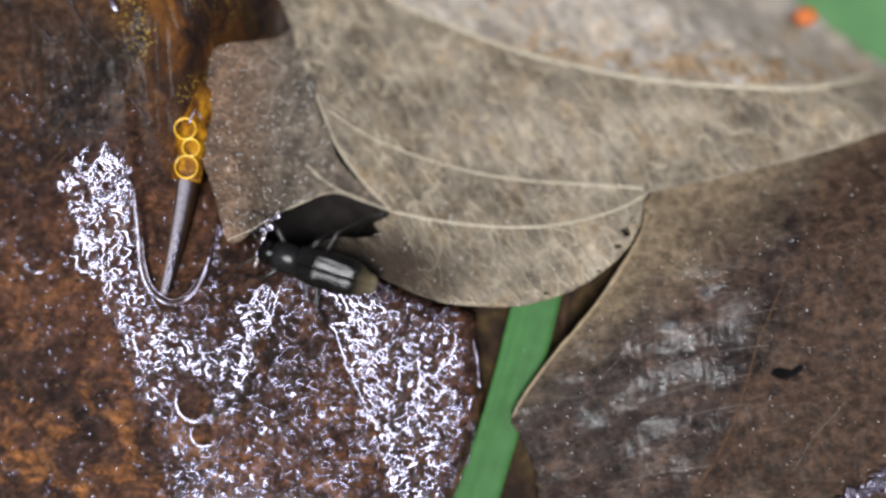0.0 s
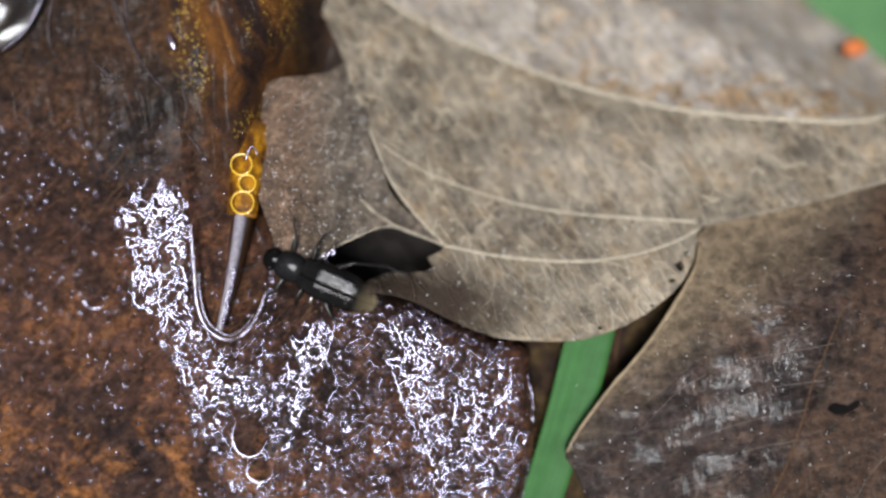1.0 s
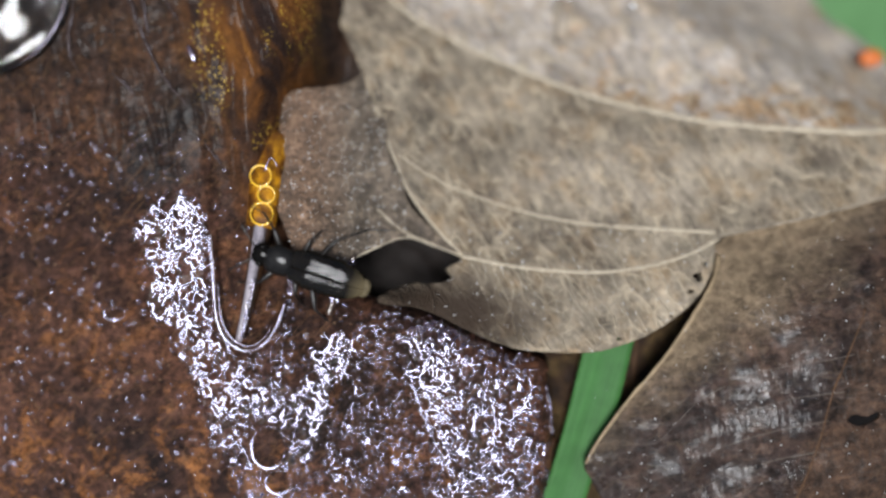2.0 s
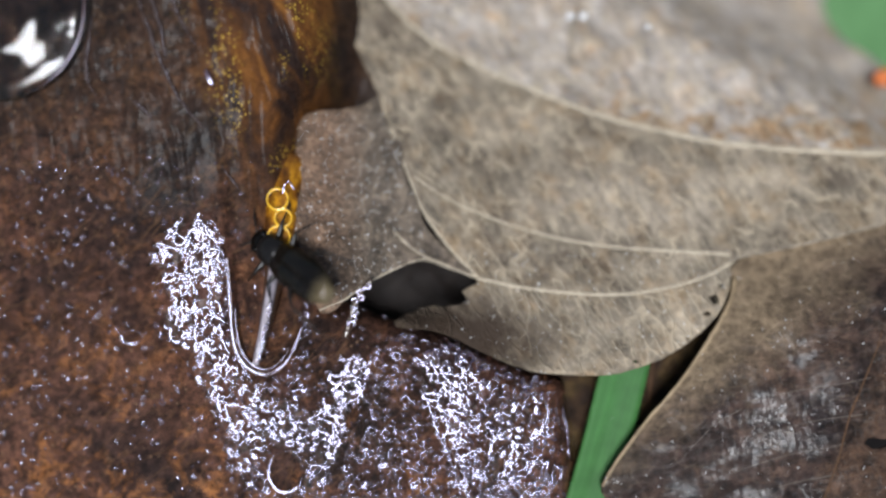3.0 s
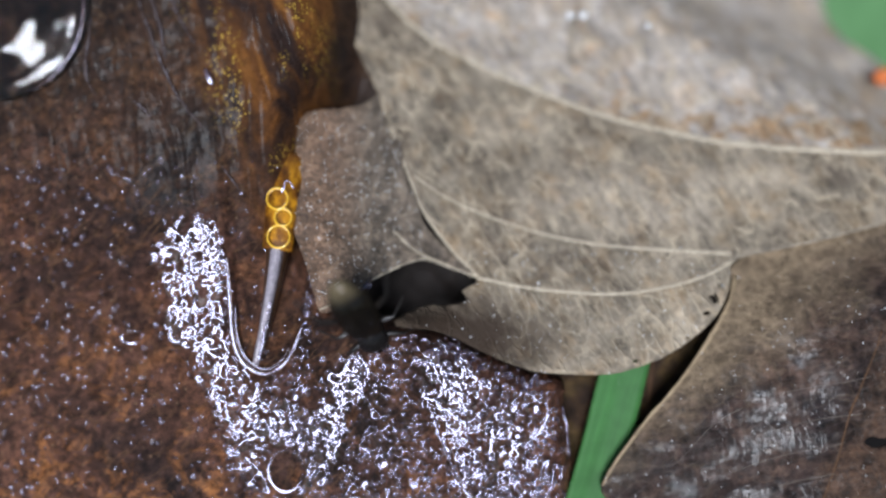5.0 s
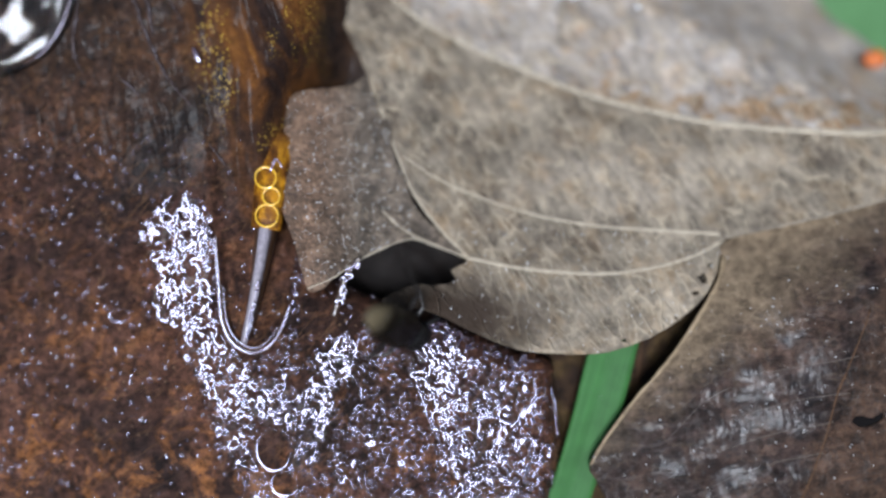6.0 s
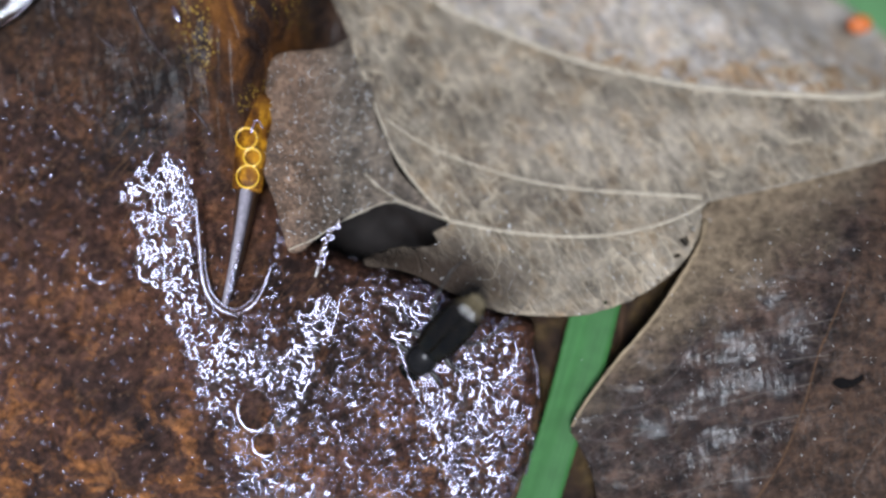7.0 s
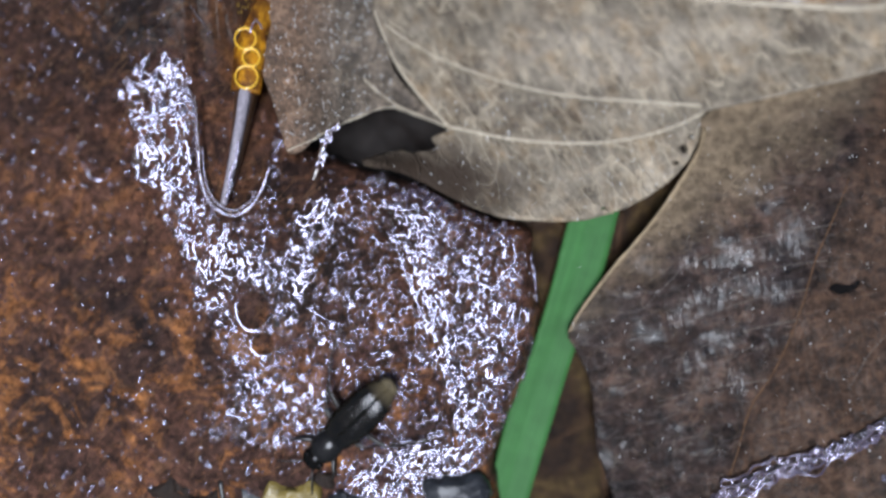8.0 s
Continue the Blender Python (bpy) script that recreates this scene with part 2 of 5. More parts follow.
def mat_dark():
    """The soaked half of a leaf: dry and grey at the fold, dark and damp away from it."""
    m = Mat("damp leaf")
    sep = m.add("ShaderNodeSeparateXYZ")
    m.t.links.new(m.mm, sep.inputs[0])
    # soaked away from the fold, with a ragged tide mark
    d = m.math("SUBTRACT", m.math("MULTIPLY", sep.outputs[0], 0.75), sep.outputs[1])
    d = m.math("ADD", d, m.math("MULTIPLY", m.math("SUBTRACT", m.noise(0.35, 5, 0.6), 0.5), 6.0))
    wet = m.ramp(m.math("MULTIPLY", d, 0.05), (0.45, 0.0), (0.68, 1.0))
    big = m.noise(0.2, 5, 0.6, 0.4)
    mid = m.noise(1.5, 7, 0.75)
    fibre = m.noise(1.0, 5, 0.7, 0.9, m.stretch((0.6, 1.6, 1), 14))
    dry = m.ramp(mid, (0.36, (0.095, 0.067, 0.042)), (0.64, (0.30, 0.215, 0.135)))
    damp = m.ramp(big, (0.34, (0.014, 0.0092, 0.0082)), (0.5, (0.044, 0.027, 0.0215)), (0.66, (0.086, 0.051, 0.036)))
    damp = m.mix(0.85, damp, m.ramp(mid, (0.39, 0.22), (0.62, 1.5)), "MULTIPLY")
    damp = m.mix(0.3, damp, m.ramp(fibre, (0.3, 0.5), (0.7, 1.6)), "MULTIPLY")
    blot = m.ramp(m.noise(0.8, 6, 0.7, 0.6, m.stretch((0.7, 1.3, 1), 14, (5, 2, 0))), (0.42, 0.28), (0.58, 1.5))
    damp = m.mix(0.55, damp, blot, "MULTIPLY")
    pits = m.ramp(m.cells(0.9), (0.12, 1.0), (0.24, 0.0))
    damp = m.mix(m.math("MULTIPLY", pits, 0.6), damp, (0.016, 0.013, 0.012))
    col = m.mix(wet, dry, damp)
    hair = m.net(1.1, 0.06, (0.8, 1.2, 1), 14)
    col = m.mix(m.math("MULTIPLY", hair, m.math("MULTIPLY_ADD", wet, -0.38, 0.5)), col, (0.38, 0.28, 0.18))
    hair = m.net(0.7, 0.05, (0.45, 1.6, 1), 14, 1.6)
    col = m.mix(m.math("MULTIPLY", hair, m.math("MULTIPLY", wet, 0.35)), col, (0.17, 0.135, 0.12))
    gloss = m.ramp(m.noise(1.8, 6, 0.75), (0.40, 0.75), (0.64, 0.45))
    # a warmer, rotten half beyond the rib
    beyond = m.math("ADD", m.math("SUBTRACT", m.math("MULTIPLY_ADD", sep.outputs[1], -0.42, sep.outputs[0]), 19.5), m.math("MULTIPLY", m.math("SUBTRACT", big, 0.5), 5.0))
    beyond = m.ramp(m.math("MULTIPLY_ADD", beyond, 0.2, 0.5), (0.45, 0.0), (0.75, 1.0))
    col = m.mix(m.math("MULTIPLY", beyond, 0.5), col, m.mix(1.0, m.ramp(mid, (0.38, (0.030, 0.018, 0.012)), (0.62, (0.145, 0.075, 0.040))), m.ramp(fibre, (0.3, 0.6), (0.7, 1.5)), "MULTIPLY"))
    b = m.bump(m.math("ADD", m.math("MULTIPLY", mid, 1.6), m.math("MULTIPLY", fibre, 0.6)), 0.17)
    # a film of water lies in ripples between the side veins
    ripple = m.noise(1.0, 3, 0.6, 0.5, m.stretch((2.2, 0.6, 1), 8))
    sheen = m.add("ShaderNodeAttribute", attribute_name="film").outputs["Fac"]
    film = m.ramp(m.math("MULTIPLY_ADD", sheen, 0.22, m.noise(0.5, 4, 0.6, 0.4, m.stretch((0.7, 1.3, 1), 14, (3, 1, 0)))), (0.56, 0.0), (0.68, 1.0))
    film = m.math("MULTIPLY", film, m.math("MULTIPLY_ADD", beyond, -0.9, 1.0))
    skin = m.bump(m.math("ADD", m.math("MULTIPLY", ripple, 1.5), m.math("MULTIPLY", m.noise(3.0, 3, 0.6), 0.8)), 0.09)
    return m.set(Base_Color=col, Roughness=gloss, Specular_IOR_Level=0.15, Normal=b, Coat_Weight=m.math("MULTIPLY", wet, m.math("MULTIPLY_ADD", film, 0.72, 0.08)), Coat_Roughness=0.2, Coat_IOR=1.45, Coat_Normal=skin)


def mat_plain(name, col, rough=0.5, bump=0.0, scale=2.0, vary=0.5, **kw):
    m = Mat(name)
    n = m.noise(scale, 5, 0.6)
    c = m.mix(vary, col, m.ramp(n, (0.3, 0.5), (0.7, 1.5)), "MULTIPLY")
    if bump:
        kw["Normal"] = m.bump(n, bump)
    return m.set(Base_Color=c, Roughness=rough, **kw)


def mat_blade(name, k=1.0):
    m = Mat(name)
    lines = m.noise(1.0, 3, 0.6, 0.0, m.stretch((7.0, 0.12, 1), -17))
    mid = m.noise(0.5, 4, 0.6)
    col = m.ramp(mid, (0.3, (0.030 * k * k, 0.105 * k, 0.026 * k * k)), (0.7, (0.046 * k * k, 0.155 * k, 0.040 * k * k)))
    col = m.mix(0.6, col, m.ramp(lines, (0.3, 0.78), (0.7, 1.2)), "MULTIPLY")
    return m.set(Base_Color=col, Roughness=0.6, Specular_IOR_Level=0.2, Normal=m.bump(lines, 0.02), Subsurface_Weight=0.0)


def mat_flap():
    """Felted leaf underside: reddish and grainy at the free edge, grey and streaked at the fold."""
    m = Mat("felted leaf underside")
    sep = m.add("ShaderNodeSeparateXYZ")
    m.t.links.new(m.mm, sep.inputs[0])
    grain = m.noise(4.5, 4, 0.7)
    mid = m.noise(0.9, 5, 0.65, 0.4)
    streak = m.noise(1.0, 4, 0.7, 0.4, m.stretch((2.4, 0.35, 1), -14))
    side = m.ramp(m.math("MULTIPLY_ADD", m.math("ADD", sep.outputs[0], m.math("MULTIPLY", mid, 2.0)), 0.1, 1.5), (0.42, 0.0), (0.68, 1.0))
    col = m.mix(side, (0.165, 0.098, 0.060), (0.120, 0.090, 0.064))
    col = m.mix(0.8, col, m.ramp(grain, (0.36, 0.3), (0.66, 1.75)), "MULTIPLY")
    col = m.mix(0.9, col, m.ramp(mid, (0.34, 0.4), (0.66, 1.4)), "MULTIPLY")
    col = m.mix(m.math("MULTIPLY", side, 0.7), col, m.mix(1.0, col, m.ramp(streak, (0.35, 0.65), (0.65, 1.4)), "MULTIPLY"))
    return m.set(Base_Color=col, Roughness=0.65, Specular_IOR_Level=0.4, Normal=m.bump(m.math("ADD", grain, m.math("MULTIPLY", mid, 3.0)), 0.09))


FILM = mat_film("wet brown leaf")
DRY = mat_dry("dry leaf")
FLAP = mat_flap()
VEIN = mat_plain("pale leaf vein", (0.45, 0.375, 0.27), 0.6, 0.05, 3.0, 0.6)
FINE = mat_plain("fine leaf vein", (0.34, 0.285, 0.205), 0.65, 0.05, 2.5, 0.9)
DULL = mat_plain("weathered leaf vein", (0.25, 0.205, 0.15), 0.7, 0.08, 1.2, 0.9)
NERVE = mat_plain("greyish damp vein", (0.10, 0.078, 0.062), 0.6, 0.05, 3.0, 0.7)
TAN = mat_plain("tan dry leaf margin", (0.26, 0.185, 0.105), 0.6, 0.08, 2.0, 0.7)
RIB = mat_plain("brown leaf rib", (0.085, 0.045, 0.024), 0.6, 0.05, 3.0, 0.8, Specular_IOR_Level=0.1)
DARK = mat_dark()
BLADE = mat_blade("grass green")
FRESH = mat_blade("fresh light green", 1.5)
MUD = mat_plain("dark wet litter", (0.005, 0.0035, 0.003), 0.6, 0.3, 0.6, 0.8, Specular_IOR_Level=0.1)
AMBER = mat_plain("dark amber stem", (0.045, 0.021, 0.009), 0.3, 0.03, 1.2, 0.7, Coat_Weight=1.0, Coat_Roughness=0.05)
QUILL = mat_plain("grey horny stem tip", (0.27, 0.235, 0.26), 0.35, 0.10, 4.0, 0.5, Coat_Weight=1.0, Coat_Roughness=0.06)
# gold base colour stands in for the bright ring of light in a bubble
GOLD_LIGHT = mat_plain("golden light round a bubble", (0.85, 0.48, 0.03), 0.25, 0.0, 2.0, 0.2, Coat_Weight=1.0, Coat_Roughness=0.05)
SHELL = mat_plain("black beetle shell", (0.0035, 0.0028, 0.0022), 0.6, 0.02, 3.5, 0.6, Specular_IOR_Level=0.02, Coat_Weight=0.25, Coat_Roughness=0.07, Coat_IOR=1.5)


def mat_case():
    """Dark bronze horn with fine lengthwise striae, paling to beige at the tail."""
    m = Mat("glossy bronze wing case")
    sep = m.add("ShaderNodeSeparateXYZ")
    m.t.links.new(m.mm, sep.inputs[0])
    mott = m.noise(1.6, 4, 0.6)
    stria = m.noise(1.0, 2, 0.5, 0.0, m.stretch((0.25, 9.0, 3.0), 0))
    col = m.ramp(mott, (0.35, (0.0025, 0.0020, 0.0014)), (0.65, (0.0075, 0.0055, 0.0035)))
    tail = m.ramp(m.math("MULTIPLY_ADD", m.math("MULTIPLY_ADD", mott, 0.6, sep.outputs[0]), -0.25, 0.0), (0.58, 0.0), (0.86, 1.0))
    col = m.mix(tail, col, (0.15, 0.115, 0.062))
    fine = m.bump(m.math("MULTIPLY_ADD", stria, 1.0, m.math("MULTIPLY", mott, 0.5)), 0.05)
    return m.set(Base_Color=col, Roughness=0.6, Specular_IOR_Level=0.03, Normal=fine, Coat_Weight=0.55, Coat_Roughness=0.09, Coat_IOR=1.5, Coat_Normal=m.bump(m.math("MULTIPLY_ADD", mott, 0.5, stria), 0.04))


CASE = mat_case()
SHIELD = mat_plain("dull neck shield", (0.0075, 0.0065, 0.006), 0.5, 0.06, 4.0, 0.8, Specular_IOR_Level=0.1, Coat_Weight=0.3, Coat_Roughness=0.12)
TAIL = mat_plain("dull beige shell tip", (0.10, 0.078, 0.045), 0.6, 0.06, 3.0, 1.0, Specular_IOR_Level=0.1)
LEG = mat_plain("dark brown leg", (0.009, 0.0065, 0.0045), 0.35, 0.0, 4.0, 0.4)
# white base colour stands in for the glints on clear dew
DEW_GLINT = mat_plain("dew whitened for its glint", (0.75, 0.74, 0.72), 0.15, 0.0, 1.0, 0.1, Coat_Weight=1.0, Coat_Roughness=0.02)


def mat_water(name, tint=(1, 1, 1)):
    m = Mat(name)
    return m.set(Base_Color=tint, Roughness=0.09, Transmission_Weight=1.0, IOR=1.42, Normal=m.bump(m.noise(0.3, 0, 0.5, 0.3, m.stretch((0.7, 1.5, 1), 20)), 0.3))


WATER = mat_water("clear water")


def mat_honey():
    """Translucent amber: clear and golden at the foot, clouded with brown above."""
    m = Mat("honey-coloured sheath")
    n = m.noise(0.9, 5, 0.65, 0.3, m.stretch((1.3, 0.8, 1), 4))
    col = m.ramp(n, (0.34, (0.045, 0.015, 0.003)), (0.47, (0.17, 0.060, 0.004)), (0.62, (0.44, 0.19, 0.007)))
    sep = m.add("ShaderNodeSeparateXYZ")
    m.t.links.new(m.mm, sep.inputs[0])
    up = m.ramp(m.math("MULTIPLY", m.math("ADD", sep.outputs[1], m.math("MULTIPLY", n, 2.0)), 0.083), (0.72, 0.0), (0.95, 1.0))
    col = m.mix(up, col, m.ramp(n, (0.3, (0.022, 0.010, 0.005)), (0.7, (0.085, 0.036, 0.012))))
    grain = m.ramp(m.cells(3.2), (0.1, 1.0), (0.28, 0.0))
    col = m.mix(m.math("MULTIPLY", grain, m.math("MULTIPLY_ADD", up, -0.4, 0.4)), col, (0.62, 0.33, 0.03))
    return m.set(Base_Color=col, Roughness=0.45, Specular_IOR_Level=0.2, Normal=m.bump(n, 0.1))


RIM = mat_plain("water rim over brown leaf", (0.055, 0.022, 0.013), 0.22, 0.0, 0.6, 0.7, Specular_Tint=(0.82, 0.80, 1.0), IOR=3.6)
SKIN = mat_plain("smooth water skin over brown leaf", (0.034, 0.020, 0.013), 0.35, 0.1, 1.3, 0.7, Specular_Tint=(0.80, 0.80, 1.0), IOR=1.36)
EDGE = mat_plain("water edge over brown leaf", (0.05, 0.026, 0.018), 0.2, 0.0, 0.6, 0.7, Specular_Tint=(0.84, 0.82, 1.0), IOR=2.1)
HONEY = mat_honey()
ORANGE = mat_plain("orange bud", (0.55, 0.13, 0.02), 0.5, 0.05, 2.0, 0.4)
WET = mat_plain("soaked leaf ridge", (0.03, 0.022, 0.018), 0.3, 0.2, 1.6, 0.7, Coat_Weight=1.0, Coat_Roughness=0.1, Coat_IOR=1.6)
STONE = mat_plain("grey wet stone", (0.020, 0.020, 0.022), 0.35, 0.2, 1.2, 0.6, Coat_Weight=0.15, Coat_Roughness=0.2)
# debris colour, kept near black for the leaf's shaded foot
CRUMB = mat_plain("near-black debris", (0.020, 0.012, 0.008), 0.6, 0.3, 1.6, 0.9, Specular_IOR_Level=0.2)
OCHRE = mat_plain("ochre wet grit", (0.20, 0.14, 0.03), 0.4, 0.2, 1.2, 0.7, Coat_Weight=0.15, Coat_Roughness=0.2)


# ---------------------------------------------------------------- building
def part(name, bm, material, parent=None, label="", smooth=True):
    me = bpy.data.meshes.new(name)
    bm.normal_update()
    bm.to_mesh(me)
    bm.free()
    if smooth:
        me.polygons.foreach_set("use_smooth", [True] * len(me.polygons))
    me.materials.append(material)
    ob = new(name, me)
    if parent:
        ob.parent = parent
    if label:
        ob["label"] = label
    return ob


def mesh_of(verts, faces):
    bm = bmesh.new()
    vs = [bm.verts.new((x * MM, y * MM, z * MM)) for x, y, z in verts]
    for f in faces:
        try:
            bm.faces.new([vs[i] for i in f])
        except ValueError:
            pass
    return bm


def thing(name, label, category, group="", kind=""):
    return tagged(new(name), label, category, group, kind)


def spline(points, step=0.3, closed=False):
    """A Catmull-Rom line through the points, at about that step."""
    pts = [np.array(p, float) for p in points]
    n = len(pts)
    out = []
    for i in range(n if closed else n - 1):
        a, b = pts[i], pts[(i + 1) % n]
        z = pts[i - 1] if (closed or i) else 2 * a - b
        c = pts[(i + 2) % n] if (closed or i + 2 < n) else 2 * b - a
        k = max(2, int(np.linalg.norm(b - a) / step))
        for j in range(k):
            t = j / k
            out.append(0.5 * (2 * a + (b - z) * t + (2 * z - 5 * a + 4 * b - c) * t * t + (3 * a - z - 3 * b + c) * t ** 3))
    if not closed:
        out.append(pts[-1])
    return np.array(out)


def inside(x, y, poly):
    x, y = np.asarray(x), np.asarray(y)
    r = np.zeros(x.shape, bool)
    px, py = poly[:, 0], poly[:, 1]
    j = len(poly) - 1
    for i in range(len(poly)):
        cross = (py[i] > y) != (py[j] > y)
        with np.errstate(divide="ignore", invalid="ignore"):
            r ^= cross & (x < (px[j] - px[i]) * (y - py[i]) / (py[j] - py[i]) + px[i])
        j = i
    return r


def ragged(poly, amount, seed, size=0.8):
    """Small bites and wobbles along an outline."""
    out = []
    for x, y in poly:
        d = noise.noise_vector((x / size + seed, y / size, seed)) * amount
        d2 = noise.noise_vector((x / size * 3.1, y / size * 3.1, seed + 9)) * amount * 0.4
        out.append((x + d.x + d2.x, y + d.y + d2.y))
    return np.array(out)


def sheet(name, poly, level, step, thick, material, parent, holes=(), label=""):
    """A thin sheet with that outline, laid on the height function level(x, y), with thickness."""
    lo, hi = poly.min(0), poly.max(0)
    rnd = random.Random(len(poly))
    gx, gy = np.meshgrid(np.arange(lo[0], hi[0], step), np.arange(lo[1], hi[1], step))
    gx[1::2] += step / 2
    gx, gy = gx.ravel(), gy.ravel()
    keep = inside(gx, gy, poly)
    for h in holes:
        keep &= ~inside(gx, gy, h)
    pts = [Vector(p) for p in poly]
    edges = [(i, (i + 1) % len(poly)) for i in range(len(poly))]
    for h in holes:
        k = len(pts)
        pts += [Vector(p) for p in h]
        edges += [(k + i, k + (i + 1) % len(h)) for i in range(len(h))]
    pts += [Vector((a + rnd.uniform(-0.2, 0.2) * step, b + rnd.uniform(-0.2, 0.2) * step)) for a, b in zip(gx[keep], gy[keep])]
    v, _, f, _, _, _ = delaunay_2d_cdt(pts, edges, [], 0, 1e-5)
    xy = np.array([(p.x, p.y) for p in v])
    f = np.array([t for t in f if len(t) == 3])
    cen = xy[f].mean(1)
    ok = inside(cen[:, 0], cen[:, 1], poly)
    for h in holes:
        ok &= ~inside(cen[:, 0], cen[:, 1], h)
    f = f[ok]
    zz = level(xy[:, 0], xy[:, 1])
    me = bpy.data.meshes.new(name)
    me.from_pydata([tuple(p) for p in np.column_stack([xy, zz]) * MM], [], [tuple(int(i) for i in t) for t in f])
    me.update()
    me.polygons.foreach_set("use_smooth", [True] * len(me.polygons))
    me.materials.append(material)
    ob = new(name, me)
    ob.parent = parent
    if label:
        ob["label"] = label
    if me.polygons and sum(p.normal.z for p in me.polygons) < 0:
        me.flip_normals()
    if thick:
        s = ob.modifiers.new("thickness", "SOLIDIFY")
        s.thickness, s.offset = thick * MM, -1.0
    return ob


def tube_bm(path, radii, sides=8, flat=1.0):
    """A round bar along 3D points (millimetres), with a radius at each."""
    path = np.array(path, float)
    verts, faces = [], []
    n = len(path)
    for i in range(n):
        d = path[min(i + 1, n - 1)] - path[max(i - 1, 0)]
        d /= np.linalg.norm(d) + 1e-9
        up = np.array((0, 0, 1.0)) if abs(d[2]) < 0.95 else np.array((1.0, 0, 0))
        s = np.cross(d, up)
        s /= np.linalg.norm(s) + 1e-9
        u = np.cross(s, d)
        for k in range(sides):
            a = 2 * math.pi * k / sides
            verts.append(path[i] + radii[i] * (math.cos(a) * s + flat * math.sin(a) * u))
    for i in range(n - 1):
        for k in range(sides):
            a, b = i * sides + k, i * sides + (k + 1) % sides
            faces.append((a, b, b + sides, a + sides))
    faces.append(tuple(range(sides))[::-1])
    faces.append(tuple(range((n - 1) * sides, n * sides)))
    return verts, faces


def tube(name, path, radii, material, parent, sides=8, label="", flat=1.0):
    return part(name, mesh_of(*tube_bm(path, radii, sides, flat)), material, parent, label)


def vein(points, level, r0, r1, material, parent, name="vein", lift=0.45, step=0.35, label=""):
    """A raised vein that runs along a sheet."""
    xy = spline(points, step)
    z = level(xy[:, 0], xy[:, 1])
    r = np.linspace(r0, r1, len(xy)) * (1 + 0.5 * bumps(xy[:, 0], xy[:, 1], 0.7, 1.0, 19.0))
    return tube(name, np.column_stack([xy, z - r * lift]), r, material, parent, 7, label, 0.8)


def bumps(x, y, size, amount, seed):
    """Gentle uneven relief."""
    return amount * np.array([noise.noise((a / size, b / size, seed)) for a, b in zip(np.ravel(x), np.ravel(y))])


# ---------------------------------------------------------------- levels (millimetres)
FILM_EDGE = ragged(spline([(-32.64, 22.12), (-21.16, 22.62), (-12.20, 23.64), (-9.80, 19.20), (-8.00, 15.86), (-7.20, 13.20), (-8.60, 10.80), (-10.60, 8.20), (-11.90, 6.00), (-12.44, 3.58), (-11.56, 1.48), (-9.64, 0.35), (-7.64, -0.35), (-5.20, -0.98), (-2.66, -2.12), (-0.46, -3.05), (1.74, -3.62), (1.87, -5.13), (2.20, -6.77), (2.30, -9.04), (1.68, -11.58), (0.77, -14.05), (-0.13, -16.48), (-1.23, -21.68), (-15.04, -22.04), (-32.64, -21.13), (-33.24, -1.81)], 0.4, True), 0.08, 3.0)


def edge_distance(x, y, line):
    x, y = np.ravel(x), np.ravel(y)
    d = np.full(len(x), 1e9)
    for a, b in line:
        d = np.minimum(d, (x - a) ** 2 + (y - b) ** 2)
    return np.sqrt(d)


def film_level(x, y):
    """The wet leaf: nearly level, sunk in the channel by the stem, rolled down at its edge."""
    z = 0.8 - 0.03 * x
    z = z - 1.5 * np.exp(-(((x + 11.8) / 3.0) ** 2)) * (1 / (1 + np.exp(-(y - 0.5) / 1.6)))
    z = z + 0.10 * np.maximum(0, y - 5.5)
    s = np.clip((x + 22.5) / 6.0, 0, 1)
    z = z - 0.9 * s * s * (3 - 2 * s) * np.exp(-(((y - 1.5) / 6.5) ** 2)) + 0.45 * np.exp(-(((y - 1.5) / 6.5) ** 2))
    # a trough round the stem, bounded by the curved water edge
    r = np.sqrt(((x + 15.1) / 2.0) ** 2 + (np.minimum(0, y - 0.6) / 3.6) ** 2)
    z = z - 0.45 * (1 / (1 + np.exp((r - 1.0) / 0.06))) * (1 / (1 + np.exp((y - 9.0) / 1.0)))
    # the channel bed drops away under the dry leaf
    start = -14.9 + 1.6 / (1 + np.exp(-(y - 13.0) / 0.8))
    s = np.clip((x - start) / 4.0, 0, 1)
    z = z - 4.6 * s * s * (3 - 2 * s) / (1 + np.exp(-(y - 4.6) / 0.7))
    z = z - 2.0 * np.exp(-edge_distance(x, y, FILM_EDGE) / 0.42)
    return z + bumps(x, y, 3.0, 0.16, 4.0) + bumps(x, y, 0.9, 0.05, 7.0)


